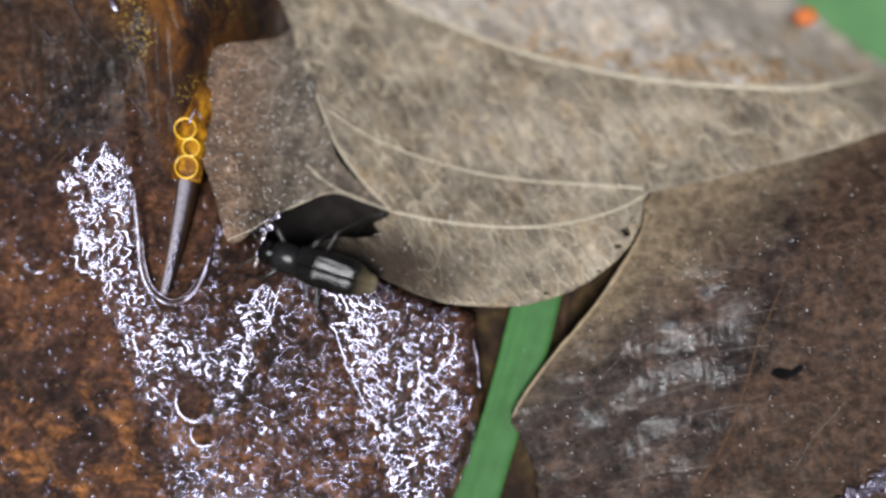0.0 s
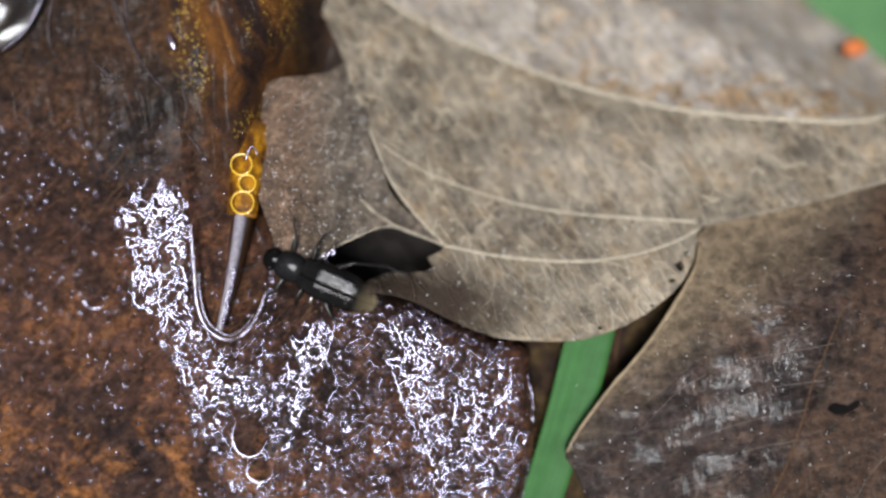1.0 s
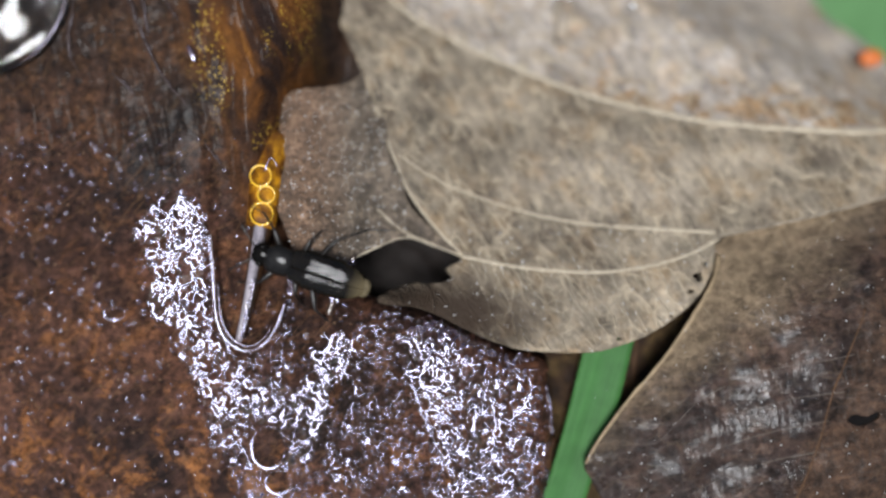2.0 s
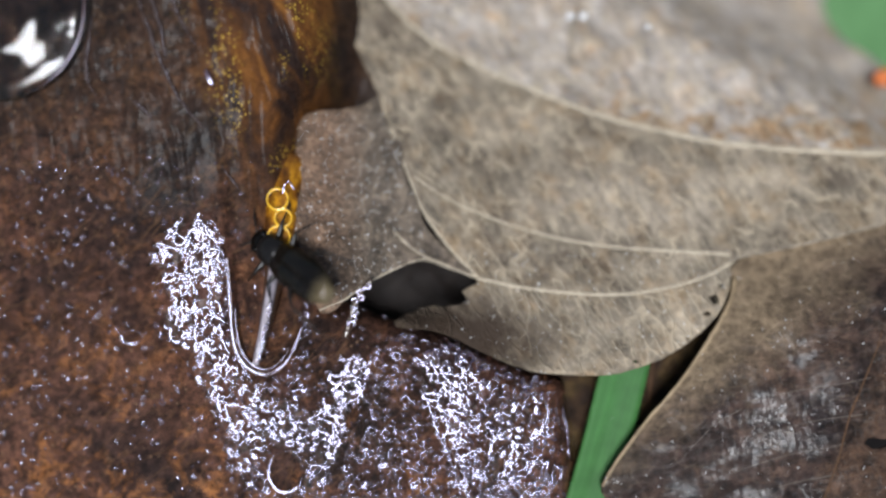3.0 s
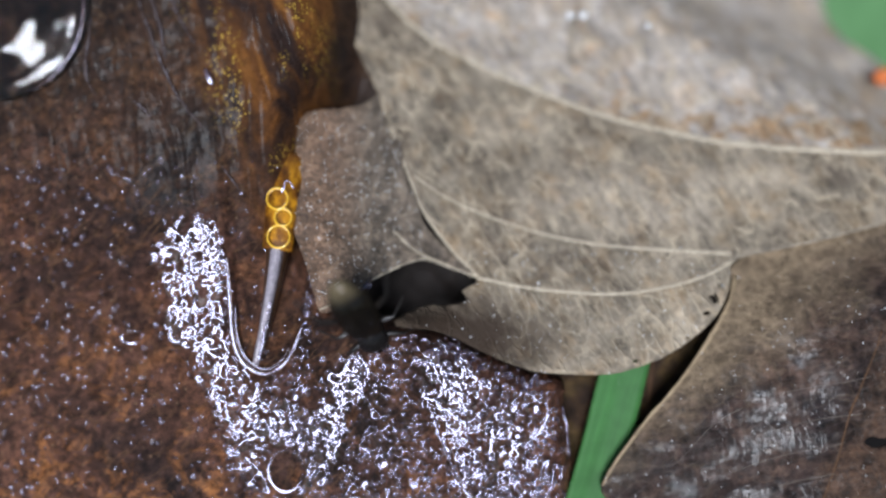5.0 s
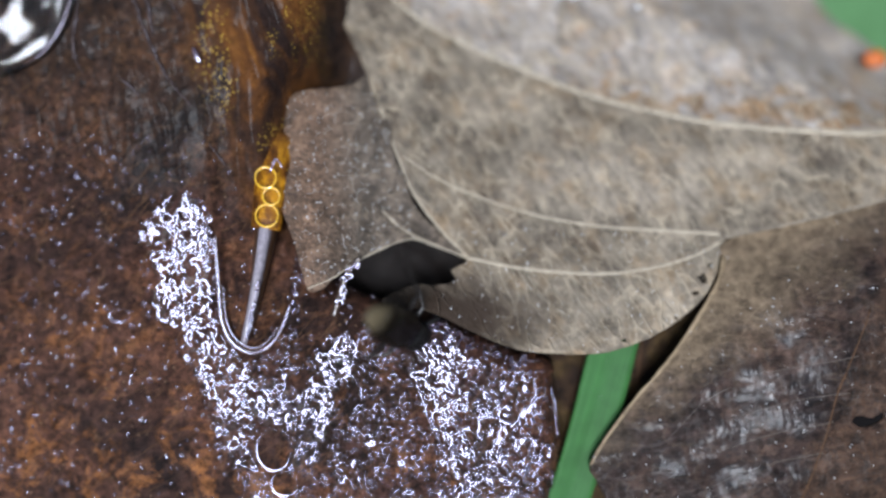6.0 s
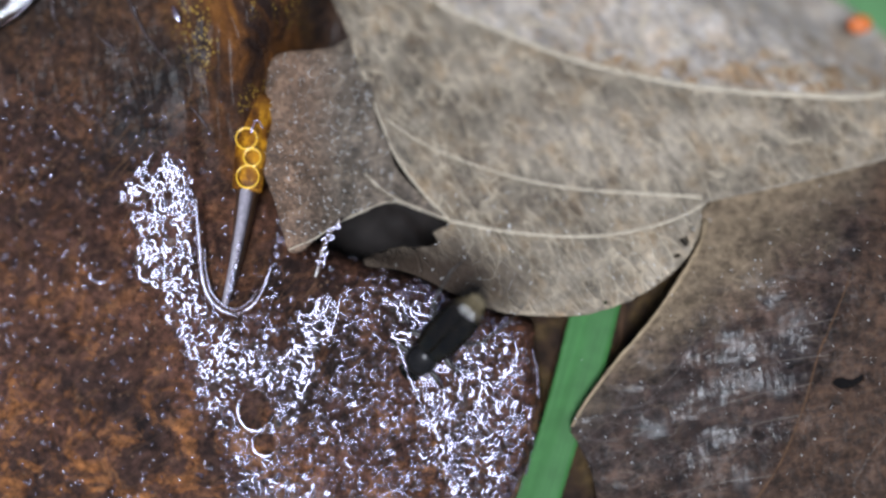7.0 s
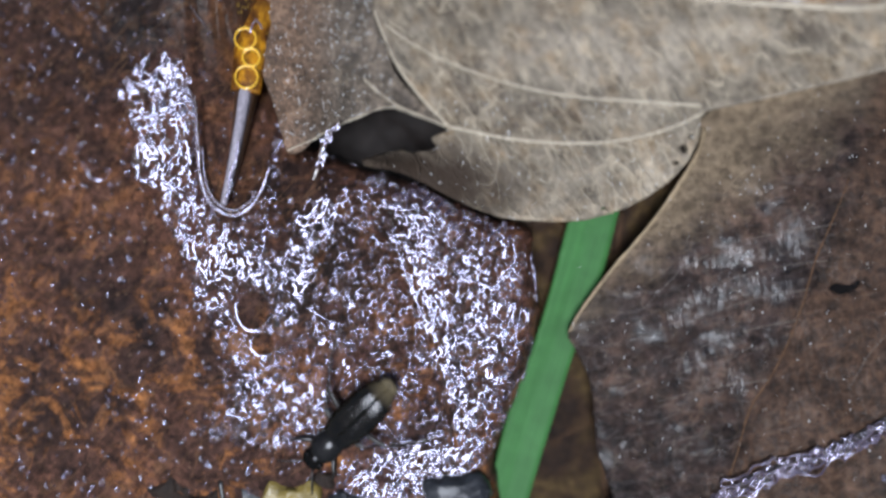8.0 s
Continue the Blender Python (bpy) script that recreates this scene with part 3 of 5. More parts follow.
# where froth gathers: an outline and an amount
FROTH = [
    ([(-21.21, 3.23), (-20.27, 4.80), (-18.55, 5.90), (-17.13, 4.18), (-17.13, 1.83), (-16.81, -0.99), (-15.96, -2.71), (-17.28, -3.66), (-19.17, -1.63), (-20.27, -0.06), (-19.95, 1.51)], 1.0),
    ([(-18.54, -2.88), (-16.81, -2.56), (-15.08, -3.50), (-13.20, -4.90), (-11.47, -5.37), (-10.68, -7.25), (-11.94, -7.88), (-14.45, -7.11), (-15.55, -9.47), (-16.96, -7.59), (-17.75, -5.39)], 0.70),
    ([(-15.55, -7.90), (-15.08, -7.27), (-11.62, -7.25), (-11.31, -9.45), (-12.24, -11.97), (-15.07, -11.98)], 0.48),
    ([(-10.69, -2.38), (-9.06, -2.07), (-9.59, -4.58), (-10.31, -5.37), (-10.99, -8.19), (-11.94, -8.20), (-11.78, -5.68), (-11.47, -3.49)], 0.95),
    ([(-9.12, -1.60), (-5.99, -1.27), (-5.50, -6.29), (-3.77, -9.74), (-2.50, -12.88), (-1.24, -15.71), (-15.38, -15.76), (-15.23, -12.30), (-11.31, -9.45), (-10.06, -5.36)], 0.31),
    ([(-14.92, -12.45), (-12.56, -11.82), (-10.05, -12.12), (-8.63, -13.85), (-10.04, -15.74), (-14.75, -15.76)], 0.60),
    ([(-6.42, -1.60), (-3.60, -1.24), (-2.80, -3.59), (-2.93, -7.36), (-2.44, -10.51), (-0.99, -15.23), (-1.93, -15.87), (-3.53, -11.46), (-4.97, -7.38), (-6.09, -4.24)], 1.0),
    ([(-3.01, -2.21), (0.60, -3.45), (1.71, -6.27), (1.88, -9.73), (0.80, -13.50), (0.33, -15.71), (-1.55, -15.71), (-2.82, -11.63), (-2.84, -6.60)], 0.61),
    ([(-8.70, -17.18), (-6.18, -15.74), (-1.78, -14.92), (-1.13, -18.08), (-3.33, -18.73), (-5.85, -19.22), (-8.69, -18.76)], 0.85),
]


BIG = list(zip([(-13.69, -8.31), (-13.13, -10.18), (-21.92, -0.90), (-8.43, -11.12), (-11.35, -4.49)], (0.95, 0.72, 0.55, 0.32, 0.35), (1.15, 0.66, 0.36, 0.32, 0.30)))


def clear_of_bubbles(x, y, k=1.1):
    """True outside the large bubbles."""
    ok = np.ones(len(x), bool)
    for (a, b), rx, ry in BIG:
        ok &= ((x - a) / rx) ** 2 + ((y - b) / ry) ** 2 > k * k
    return ok


def perlin(x, y, seed):
    """Gradient noise on arrays, about -0.7 to 0.7."""
    rng = np.random.RandomState(seed)
    turn = rng.uniform(0, 2 * math.pi, (64, 64))
    i, j = np.floor(x).astype(int), np.floor(y).astype(int)
    u, v = x - i, y - j

    def corner(a, b):
        w = turn[(i + a) % 64, (j + b) % 64]
        return np.cos(w) * (u - a) + np.sin(w) * (v - b)
    fu, fv = u * u * u * (u * (6 * u - 15) + 10), v * v * v * (v * (6 * v - 15) + 10)
    top = corner(0, 1) * (1 - fu) + corner(1, 1) * fu
    return (corner(0, 0) * (1 - fu) + corner(1, 0) * fu) * (1 - fv) + top * fv


def froth_at(x, y):
    f = np.full(len(x), 0.06)
    for outline, k in FROTH:
        line = ragged(spline(outline, 0.4, True), 0.40, 6.0, 1.2)
        d = edge_distance(x, y, line) * np.where(inside(x, y, line), 1, -1)
        f = np.maximum(f, k / (1 + np.exp(-(d - 0.1) / 0.22)))
    # thinning out towards the rotten half
    fade = 0.30 * np.exp(-np.maximum(0, -13.5 - 0.42 * (y + 6) - x) / 2.6) * (y < 3.0) * (x < -12.5)
    f = np.maximum(f, fade)
    patchy = perlin(x * 0.45, y * 0.45, 5) + 0.6 * perlin(x * 1.1, y * 1.1, 8)
    f = np.clip(f * (1.0 + 0.75 * (1 - 0.7 * f) * patchy), 0.03, 1.0)
    # no froth in the hollow round the stem
    f = np.where(((x + 14.9) / 1.95) ** 2 + (np.minimum(0, y - 0.6) / 3.6) ** 2 < 1.0, np.where(y > -3.0, 0.03, f), f)
    return np.where(clear_of_bubbles(x, y), f, 0.03)


def droop(x, y):
    """How far the outer corner of the dry leaf hangs down."""
    return 5.0 * (1 - np.exp(-0.035 * np.maximum(0, 0.5 * (x - 14) + 0.8 * (y - 13.5)) ** 2))


def dry_level(x, y):
    lip = 1.5 * np.exp(-(((x + 7.0) / 2.0) ** 2) - ((y + 0.4) / 0.9) ** 2)
    return lip - droop(x, y) - 0.7 - 0.19 * y + 0.12 * np.maximum(0, -1 - x) + bumps(x, y, 5.0, 0.45, 1.0) + bumps(x, y, 1.7, 0.12, 6.0)


def flap_level(x, y):
    return dry_level(x, y) - 0.14 + 0.07 * np.maximum(0, -5.5 - x) + bumps(x, y, 2.4, 0.45, 2.0) + bumps(x, y, 0.8, 0.17, 8.0) + 0.25 * np.exp(-(((x + 11.5) / 1.6) ** 2))


def dark_level(x, y):
    d = np.maximum(0, (3.0 + 0.27 * (x - 11.8)) - y)
    w = np.exp(-((d / 3.6) ** 2))
    plane = -0.40 + 0.055 * (x - 4) - 0.02 * (y + 8)
    # the blade bulges between its side veins
    p = (y + 6.98 - 0.19 * (x - 17.4) - 0.006 * (x - 17.4) ** 2) / 3.9
    rib = 19.57 + 0.385 * (y + 0.67)
    side = 1 / (1 + np.exp((x - rib) / 0.25))
    plane = plane + side * 0.24 * np.abs(np.cos(math.pi * p)) ** 0.8
    return plane * (1 - w) + (dry_level(x, y) - 0.2) * w + (bumps(x, y, 2.6, 0.25, 3.0) + bumps(x * 0.5, y * 1.3 - x * 0.25, 1.2, 0.05, 14.0)) * (1 - w)


def blade_level(y):
    return -1.15 + 0.0 * y


# ---------------------------------------------------------------- ground
def build_ground():
    ring = [60, 400, 5000, 200000, 3000000]
    verts = [(0, 0, -26.0)]
    faces = []
    k = 24
    for i, r in enumerate(ring):
        for j in range(k):
            a = 2 * math.pi * j / k
            verts.append((r * math.cos(a), r * math.sin(a), -26.0))
    for j in range(k):
        faces.append((0, 1 + j, 1 + (j + 1) % k))
        for i in range(len(ring) - 1):
            a, b = 1 + i * k + j, 1 + i * k + (j + 1) % k
            faces.append((a, a + k, b + k, b))
    ob = part("ground", mesh_of(verts, faces), MUD)
    tagged(ob, "dark wet leaf litter on the stream bank", "ground", kind="structure")


build_ground()


# ---------------------------------------------------------------- the soaked brown leaf
def build_film_leaf():
    t = thing("wet_leaf", "rust-brown rotting leaf under a bubbly water film", "leaf")
    ob = sheet("blade", FILM_EDGE, film_level, 0.2, 0.25, FILM, t)
    at = ob.data.attributes.new("froth", "FLOAT", "POINT")
    co = np.empty(len(ob.data.vertices) * 3)
    ob.data.vertices.foreach_get("co", co)
    co = co.reshape(-1, 3) / MM
    at.data.foreach_set("value", froth_at(co[:, 0], co[:, 1]))
    at = ob.data.attributes.new("pool", "FLOAT", "POINT")
    at.data.foreach_set("value", 1 / (1 + np.exp(-(co[:, 1] + 0.18 * (co[:, 0] + 16) - 7.0) / 1.2)))
    # amber silt along the channel
    left, right = np.interp(co[:, 1], (3, 7.5, 9.4, 12.3, 15.5, 19, 24), (-15.2, -15.2, -15.6, -17.4, -17.9, -19.5, -21)), np.interp(co[:, 1], (3, 9, 11.5, 15.6, 19, 24), (-13.0, -12.6, -12.2, -11.8, -11.4, -11.0))
    band = 1 / (1 + np.exp(-(co[:, 0] - left) / 0.5)) / (1 + np.exp((co[:, 0] - right) / 0.25)) / (1 + np.exp(-(co[:, 1] - 4.0) / 0.5))
    at = ob.data.attributes.new("amber", "FLOAT", "POINT")
    at.data.foreach_set("value", band)
    for pts, r in (([(-8.26, -1.53), (-9.18, -3.72), (-10.26, -6.52), (-11.03, -9.94), (-12.12, -14.30)], 0.10), ([(-6.07, -3.10), (-4.98, -6.23), (-3.89, -10.00), (-2.95, -13.77), (-2.01, -17.54)], 0.13), ([(-18.72, 3.44), (-22.38, 1.89), (-26.62, 0.03), (-30.84, -1.81)], 0.10), ([(-16.88, -8.04), (-19.94, -11.12), (-23.59, -14.18)], 0.06)):
        vein(pts, film_level, r, r * 0.8, FILM, t, "vein", 0.2)


build_film_leaf()


# ---------------------------------------------------------------- the dry leaf
FAR_RIB = [(-9.10, 19.90), (-6.35, 17.10), (-3.25, 15.35), (0.50, 13.60), (4.62, 12.02), (8.73, 10.95), (12.14, 10.24), (18.30, 9.70), (22.63, 9.80), (27.89, 11.31)]


def build_dry_leaf():
    t = thing("dry_leaf", "weathered grey-brown dead leaf, torn and curled", "leaf")
    poly = spline([(-13.36, 23.35), (-12.34, 19.76), (-10.53, 16.52), (-9.07, 13.32), (-8.34, 11.08), (-7.09, 7.99), (-6.06, 5.89), (-4.72, 3.97), (-3.01, 2.19), (-3.96, 1.46), (-3.63, 0.97), (-4.65, 0.65), (-6.00, 0.70), (-7.45, 0.14), (-7.66, -0.26), (-5.35, -0.76), (-2.79, -1.96), (-0.55, -2.92), (1.48, -3.21), (3.72, -3.27), (5.81, -2.95), (8.26, -1.90), (10.26, -0.36), (11.50, 1.51), (12.01, 3.17), (14.76, 3.84), (18.47, 4.75), (22.92, 5.98), (26.32, 7.15), (30.26, 8.48), (31.05, 9.36), (26.81, 11.39), (24.32, 13.12), (22.74, 14.59), (21.45, 15.71), (19.66, 17.21), (18.89, 19.49), (18.97, 24.20)], 0.3, True)
    # the outline reaches further out where the corner hangs
    flat = poly
    for _ in range(6):
        fall = 1 + droop(poly[:, 0], poly[:, 1]) / 45.5
        poly = np.column_stack([-3.5 + (flat[:, 0] + 3.5) * fall, 2.5 + (flat[:, 1] - 2.5) * fall])
    global DRY_EDGE, FLAP_EDGE
    DRY_EDGE = ragged(poly, 0.05, 1.0, 0.5)
    pins = []
    for (x, y), r in zip([(10.52, 1.01), (11.09, 1.80), (10.09, 0.16), (8.93, -1.26), (5.86, -2.51)], (0.36, 0.16, 0.2, 0.12, 0.14)):
        pins.append(ragged(np.array([(x + r * math.cos(a), y + 0.7 * r * math.sin(a)) for a in np.linspace(0, 2 * math.pi, 17)[:-1]]), r * 0.8, x, 0.35))
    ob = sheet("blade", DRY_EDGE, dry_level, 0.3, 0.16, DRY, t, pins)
    co = np.empty(len(ob.data.vertices) * 3)
    ob.data.vertices.foreach_get("co", co)
    co = co.reshape(-1, 3) / MM
    far = np.array(FAR_RIB)
    at = ob.data.attributes.new("beyond", "FLOAT", "POINT")
    at.data.foreach_set("value", co[:, 1] - np.interp(co[:, 0], far[:, 0], far[:, 1]))
    flap = spline([(-13.47, 11.15), (-12.64, 11.88), (-11.08, 12.11), (-9.82, 12.46), (-9.04, 13.08), (-7.83, 12.65), (-7.33, 8.33), (-6.61, 6.91), (-6.02, 5.13), (-4.40, 3.58), (-2.76, 2.46), (-3.02, 2.20), (-5.36, 3.07), (-6.38, 3.26), (-7.88, 2.71), (-9.39, 1.92), (-10.42, 1.11), (-11.14, 0.47), (-11.89, 0.41), (-12.17, 1.29), (-12.74, 3.04), (-13.34, 4.64), (-13.62, 6.43), (-13.59, 8.93)], 0.25, True)
    FLAP_EDGE = ragged(flap, 0.06, 2.0, 0.5)
    sheet("flap", FLAP_EDGE, flap_level, 0.22, 0.16, FLAP, t, label="felted brown underside of the folded lobe")
    for pts, r0, r1 in (
        ([(-3.07, 2.19), (-0.13, 1.61), (3.14, 1.28), (5.76, 1.31), (8.39, 1.74), (10.39, 2.40), (11.95, 3.20)], 0.13, 0.09),
        ([(-6.77, 8.17), (-4.78, 6.84), (-2.13, 5.69), (1.20, 4.65), (4.51, 4.07), (7.81, 3.81), (11.77, 3.57)], 0.05, 0.12),
        (FAR_RIB, 0.10, 0.24),
        ([(12.02, 3.40), (15.44, 4.07), (19.16, 4.96), (22.92, 5.98), (26.32, 7.12), (29.91, 8.41)], 0.07, 0.09),
        ([(-8.17, 11.09), (-7.03, 7.99), (-6.06, 5.79), (-4.55, 3.80), (-3.01, 2.25)], 0.05, 0.07),
    ):
        vein(pts, dry_level, r0, r1, VEIN if r0 in (0.13, 0.05, 0.10) else DULL, t)
    for pts, r0, r1 in (([(-7.95, 4.92), (-6.81, 3.88), (-5.36, 3.11), (-3.08, 2.23)], 0.07, 0.08), ([(-11.89, 0.50), (-10.42, 1.14), (-9.39, 1.95), (-7.88, 2.74), (-6.32, 3.29), (-4.71, 2.91)], 0.05, 0.05)):
        vein(pts, flap_level, r0, r1, VEIN, t)


build_dry_leaf()


# ---------------------------------------------------------------- the damp dark leaf
def build_dark_leaf():
    t = thing("damp_leaf", "dark damp leaf half with a brown rib, over grass", "leaf")
    poly = spline([(12.06, 3.01), (11.73, 1.34), (10.40, -0.78), (8.91, -2.87), (7.30, -4.82), (5.86, -6.60), (4.57, -8.39), (3.86, -9.62), (4.34, -10.58), (4.98, -11.93), (5.36, -13.85), (5.58, -16.40), (6.53, -19.09), (7.25, -22.10), (28.56, -21.48), (29.39, -4.99), (31.95, 9.93), (26.54, 7.99), (20.67, 5.90), (15.54, 4.54)], 0.3, True)
    hole = ragged(spline([(18.46, -6.97), (18.90, -6.65), (19.52, -6.77), (20.08, -6.48), (20.20, -6.73), (19.64, -7.12), (18.98, -7.31)], 0.1, True), 0.04, 5.0, 0.3)
    global DARK_EDGE
    DARK_EDGE = ragged(poly, 0.06, 4.0, 0.5)
    ob = sheet("blade", DARK_EDGE, dark_level, 0.22, 0.18, DARK, t, [hole])
    co = np.empty(len(ob.data.vertices) * 3)
    ob.data.vertices.foreach_get("co", co)
    x, y, _ = co.reshape(-1, 3).T / MM
    # water stands in the hollows beside the rib
    at = ob.data.attributes.new("film", "FLOAT", "POINT")
    at.data.foreach_set("value", np.exp(-(((19.57 + 0.385 * (y + 0.67) - x - 3.6) / 3.2) ** 2) - ((y + 6.5) / 4.2) ** 2))
    vein([(11.94, 2.28), (11.59, 1.18), (10.40, -0.78), (8.91, -2.87), (7.30, -4.82), (5.86, -6.60), (4.57, -8.39), (3.95, -9.56)], dark_level, 0.15, 0.09, TAN, t, "margin", 0.3, 0.35, "pale tan dry margin")
    vein([(19.57, -0.67), (18.68, -2.84), (17.73, -5.23), (16.45, -9.37), (15.24, -11.77), (14.13, -13.78), (12.95, -17.51)], dark_level, 0.06, 0.09, RIB, t, "rib")
    for pts in ([(18.83, -3.31), (16.18, -3.80), (13.03, -4.37)], [(16.76, -8.73), (13.31, -9.57), (9.51, -11.22)], [(15.18, -12.09), (12.04, -12.61), (8.87, -13.46)], [(11.76, -5.11), (10.17, -6.08), (8.25, -8.03)], [(22.65, -8.19), (20.78, -10.42), (19.52, -12.65)], [(18.35, -5.38), (14.91, -5.89), (11.75, -6.87)], [(17.40, -6.98), (13.96, -7.65), (10.48, -8.97)]):
        vein(pts, dark_level, 0.04, 0.015, NERVE, t)


build_dark_leaf()


# ---------------------------------------------------------------- grass
def blade_of_grass(name, left, right, level, label, skin):
    t = thing(name, label, "grass")
    a, b = spline(left, 0.4), spline(right, 0.4)
    n = 60
    verts, faces, m = [], [], 9
    for i in range(n):
        p = a[int(i * (len(a) - 1) / (n - 1))]
        q = b[int(i * (len(b) - 1) / (n - 1))]
        for j in range(m):
            s = j / (m - 1)
            x, y = p * (1 - s) + q * s
            verts.append((x, y, level(y) + 0.10 * (2 * s - 1) ** 2 - 0.05 * math.exp(-((s - 0.5) / 0.06) ** 2)))
    for i in range(n - 1):
        for j in range(m - 1):
            k = i * m + j
            faces.append((k, k + 1, k + m + 1, k + m))
    ob = part("blade", mesh_of(verts, faces), skin, t)
    s = ob.modifiers.new("thickness", "SOLIDIFY")
    s.thickness = 0.12 * MM
    mid = [(*((a[int(i * (len(a) - 1) / (n - 1))] + b[int(i * (len(b) - 1) / (n - 1))]) / 2), 0) for i in range(n)]
    tube("midrib", [(x, y, level(y) - 0.12) for x, y, _ in mid], [0.07] * n, skin, t, 6)


blade_of_grass("grass_blade", [(4.62, -0.95), (3.89, -3.50), (2.97, -7.14), (2.02, -10.38), (0.58, -14.33), (-0.61, -19.19), (-1.58, -22.83)], [(7.48, -0.30), (6.84, -2.91), (5.91, -6.50), (4.42, -10.77), (3.31, -14.33), (1.87, -19.19), (1.00, -22.83)], blade_level, "green grass blade lying between two dead leaves", BLADE)
blade_of_grass("grass_blade", [(21.93, 33.78), (22.39, 25.71), (25.97, 17.19), (29.55, 14.94), (37.63, 11.37), (44.79, 8.22)], [(51.08, 33.78), (48.83, 27.95), (46.58, 24.36), (46.15, 21.68), (46.58, 18.98), (47.47, 16.30)], lambda y: -17.0, "broad green grass blade behind the dry leaf", FRESH)


# ---------------------------------------------------------------- quill in the water channel
def build_quill():
    t = thing("plant_stem", "amber plant stem with a grey horny tip", "plant stem")
    xy = spline([(-15.44, -2.51), (-15.00, -0.29), (-14.58, 2.26), (-14.36, 3.91)], 0.15)
    n = len(xy)
    z = np.linspace(1.05, 0.55, n)
    tube("tip", np.column_stack([xy, z]), np.linspace(0.17, 0.36, n), QUILL, t, 12, "grey glossy pointed tip")
    xy = spline([(-15.48, -2.27), (-15.00, -0.29), (-14.62, 2.27), (-14.40, 3.93)], 0.15)
    n = len(xy)
    tube("core", np.column_stack([xy, np.linspace(0.75, 0.05, n)]), np.linspace(0.20, 0.66, n), AMBER, t, 14, "dark amber sides")
    xy = spline([(-14.39, 3.81), (-14.30, 4.48), (-14.20, 6.07), (-14.11, 7.97), (-14.05, 9.30)], 0.2)
    n = len(xy)
    tube("sheath", np.column_stack([xy, 0.45 - 1.3 * np.linspace(0, 1, n) ** 1.6]), 0.86 + 0.25 * np.linspace(0, 1, n) ** 1.5, HONEY, t, 20, "honey-coloured translucent sheath", 0.45)
    # rings of light in the three bubbles, built as golden tubes
    for (x, y), r in zip([(-14.19, 4.54), (-13.94, 5.61), (-14.26, 6.65)], (0.62, 0.47, 0.58)):
        ring = [(x + r * math.cos(a), y + r * math.sin(a), 0.98) for a in np.linspace(0, 2 * math.pi, 33)]
        tube("bubble_light", ring, [0.058 + 0.016 * math.sin(k * 0.4 + x) for k in range(33)], GOLD_LIGHT, t, 8)


build_quill()


# ---------------------------------------------------------------- water edge round the stem
def build_meniscus():
    t = thing("water_edge", "glossy curved edge of water round the stem", "water")
    xy = spline([(-16.92, 3.45), (-16.82, 0.96), (-16.68, -1.21), (-16.15, -2.45), (-15.05, -3.08), (-13.99, -2.59), (-13.33, -1.60), (-12.86, -0.35)], 0.15)
    z = film_level(xy[:, 0], xy[:, 1])
    n = len(xy)
    z = z[n // 3:2 * n // 3].max() + 0.04 + 0.10 * (xy[:, 1] - xy[:, 1].min())
    tube("rim", np.column_stack([xy, z]), (0.10 * np.sin(np.linspace(0.35, 2.8, n)) + 0.04) * (1 + 0.5 * bumps(xy[:, 0], xy[:, 1], 0.7, 1.0, 5.0)), EDGE, t, 12, "", 0.5)
    inner = np.column_stack([-15.0 + (xy[:, 0] + 15.0) * 0.87, 0.6 + (xy[:, 1] - 0.6) * 0.93])[n // 4:-n // 8]
    k = len(inner)
    tube("rim", np.column_stack([inner, z[n // 4:-n // 8] - 0.08]), 0.022 + 0.045 * np.sin(np.linspace(0.1, 3.0, k)) ** 2, EDGE, t, 10, "thin inner line of the water edge", 0.5)


def build_thread():
    xy = spline([(-9.04, 2.20), (-9.62, 1.56), (-10.06, 0.67), (-10.32, -0.29), (-10.57, -1.08)], 0.12)
    n = len(xy)
    wob = np.array([noise.noise((a * 3.0, b * 3.0, 4.0)) for a, b in xy])
    z = np.linspace(0.75, 0.45, n) + 0.06 * wob
    t = tube("water_thread", np.column_stack([xy, z]), np.linspace(0.10, 0.20, n) * (1 + 0.5 * wob), AMBER, None, 10, "", 0.6)
    tagged(t, "glistening thread of water below the torn leaf", "water")


def build_hook():
    xy = spline([(-14.00, 6.92), (-13.87, 7.30), (-13.68, 7.64), (-13.49, 7.51), (-13.31, 7.17)], 0.08)
    t = tube("water_hook", np.column_stack([xy, 1.05 + 0.1 * (xy[:, 1] - xy[0, 1])]), 0.04 + 0.02 * np.sin(np.linspace(0, 9, len(xy))), RIM, None, 8, "", 0.5)
    tagged(t, "thin glistening hook of water on the amber stem", "water")


build_meniscus()
build_thread()
build_hook()


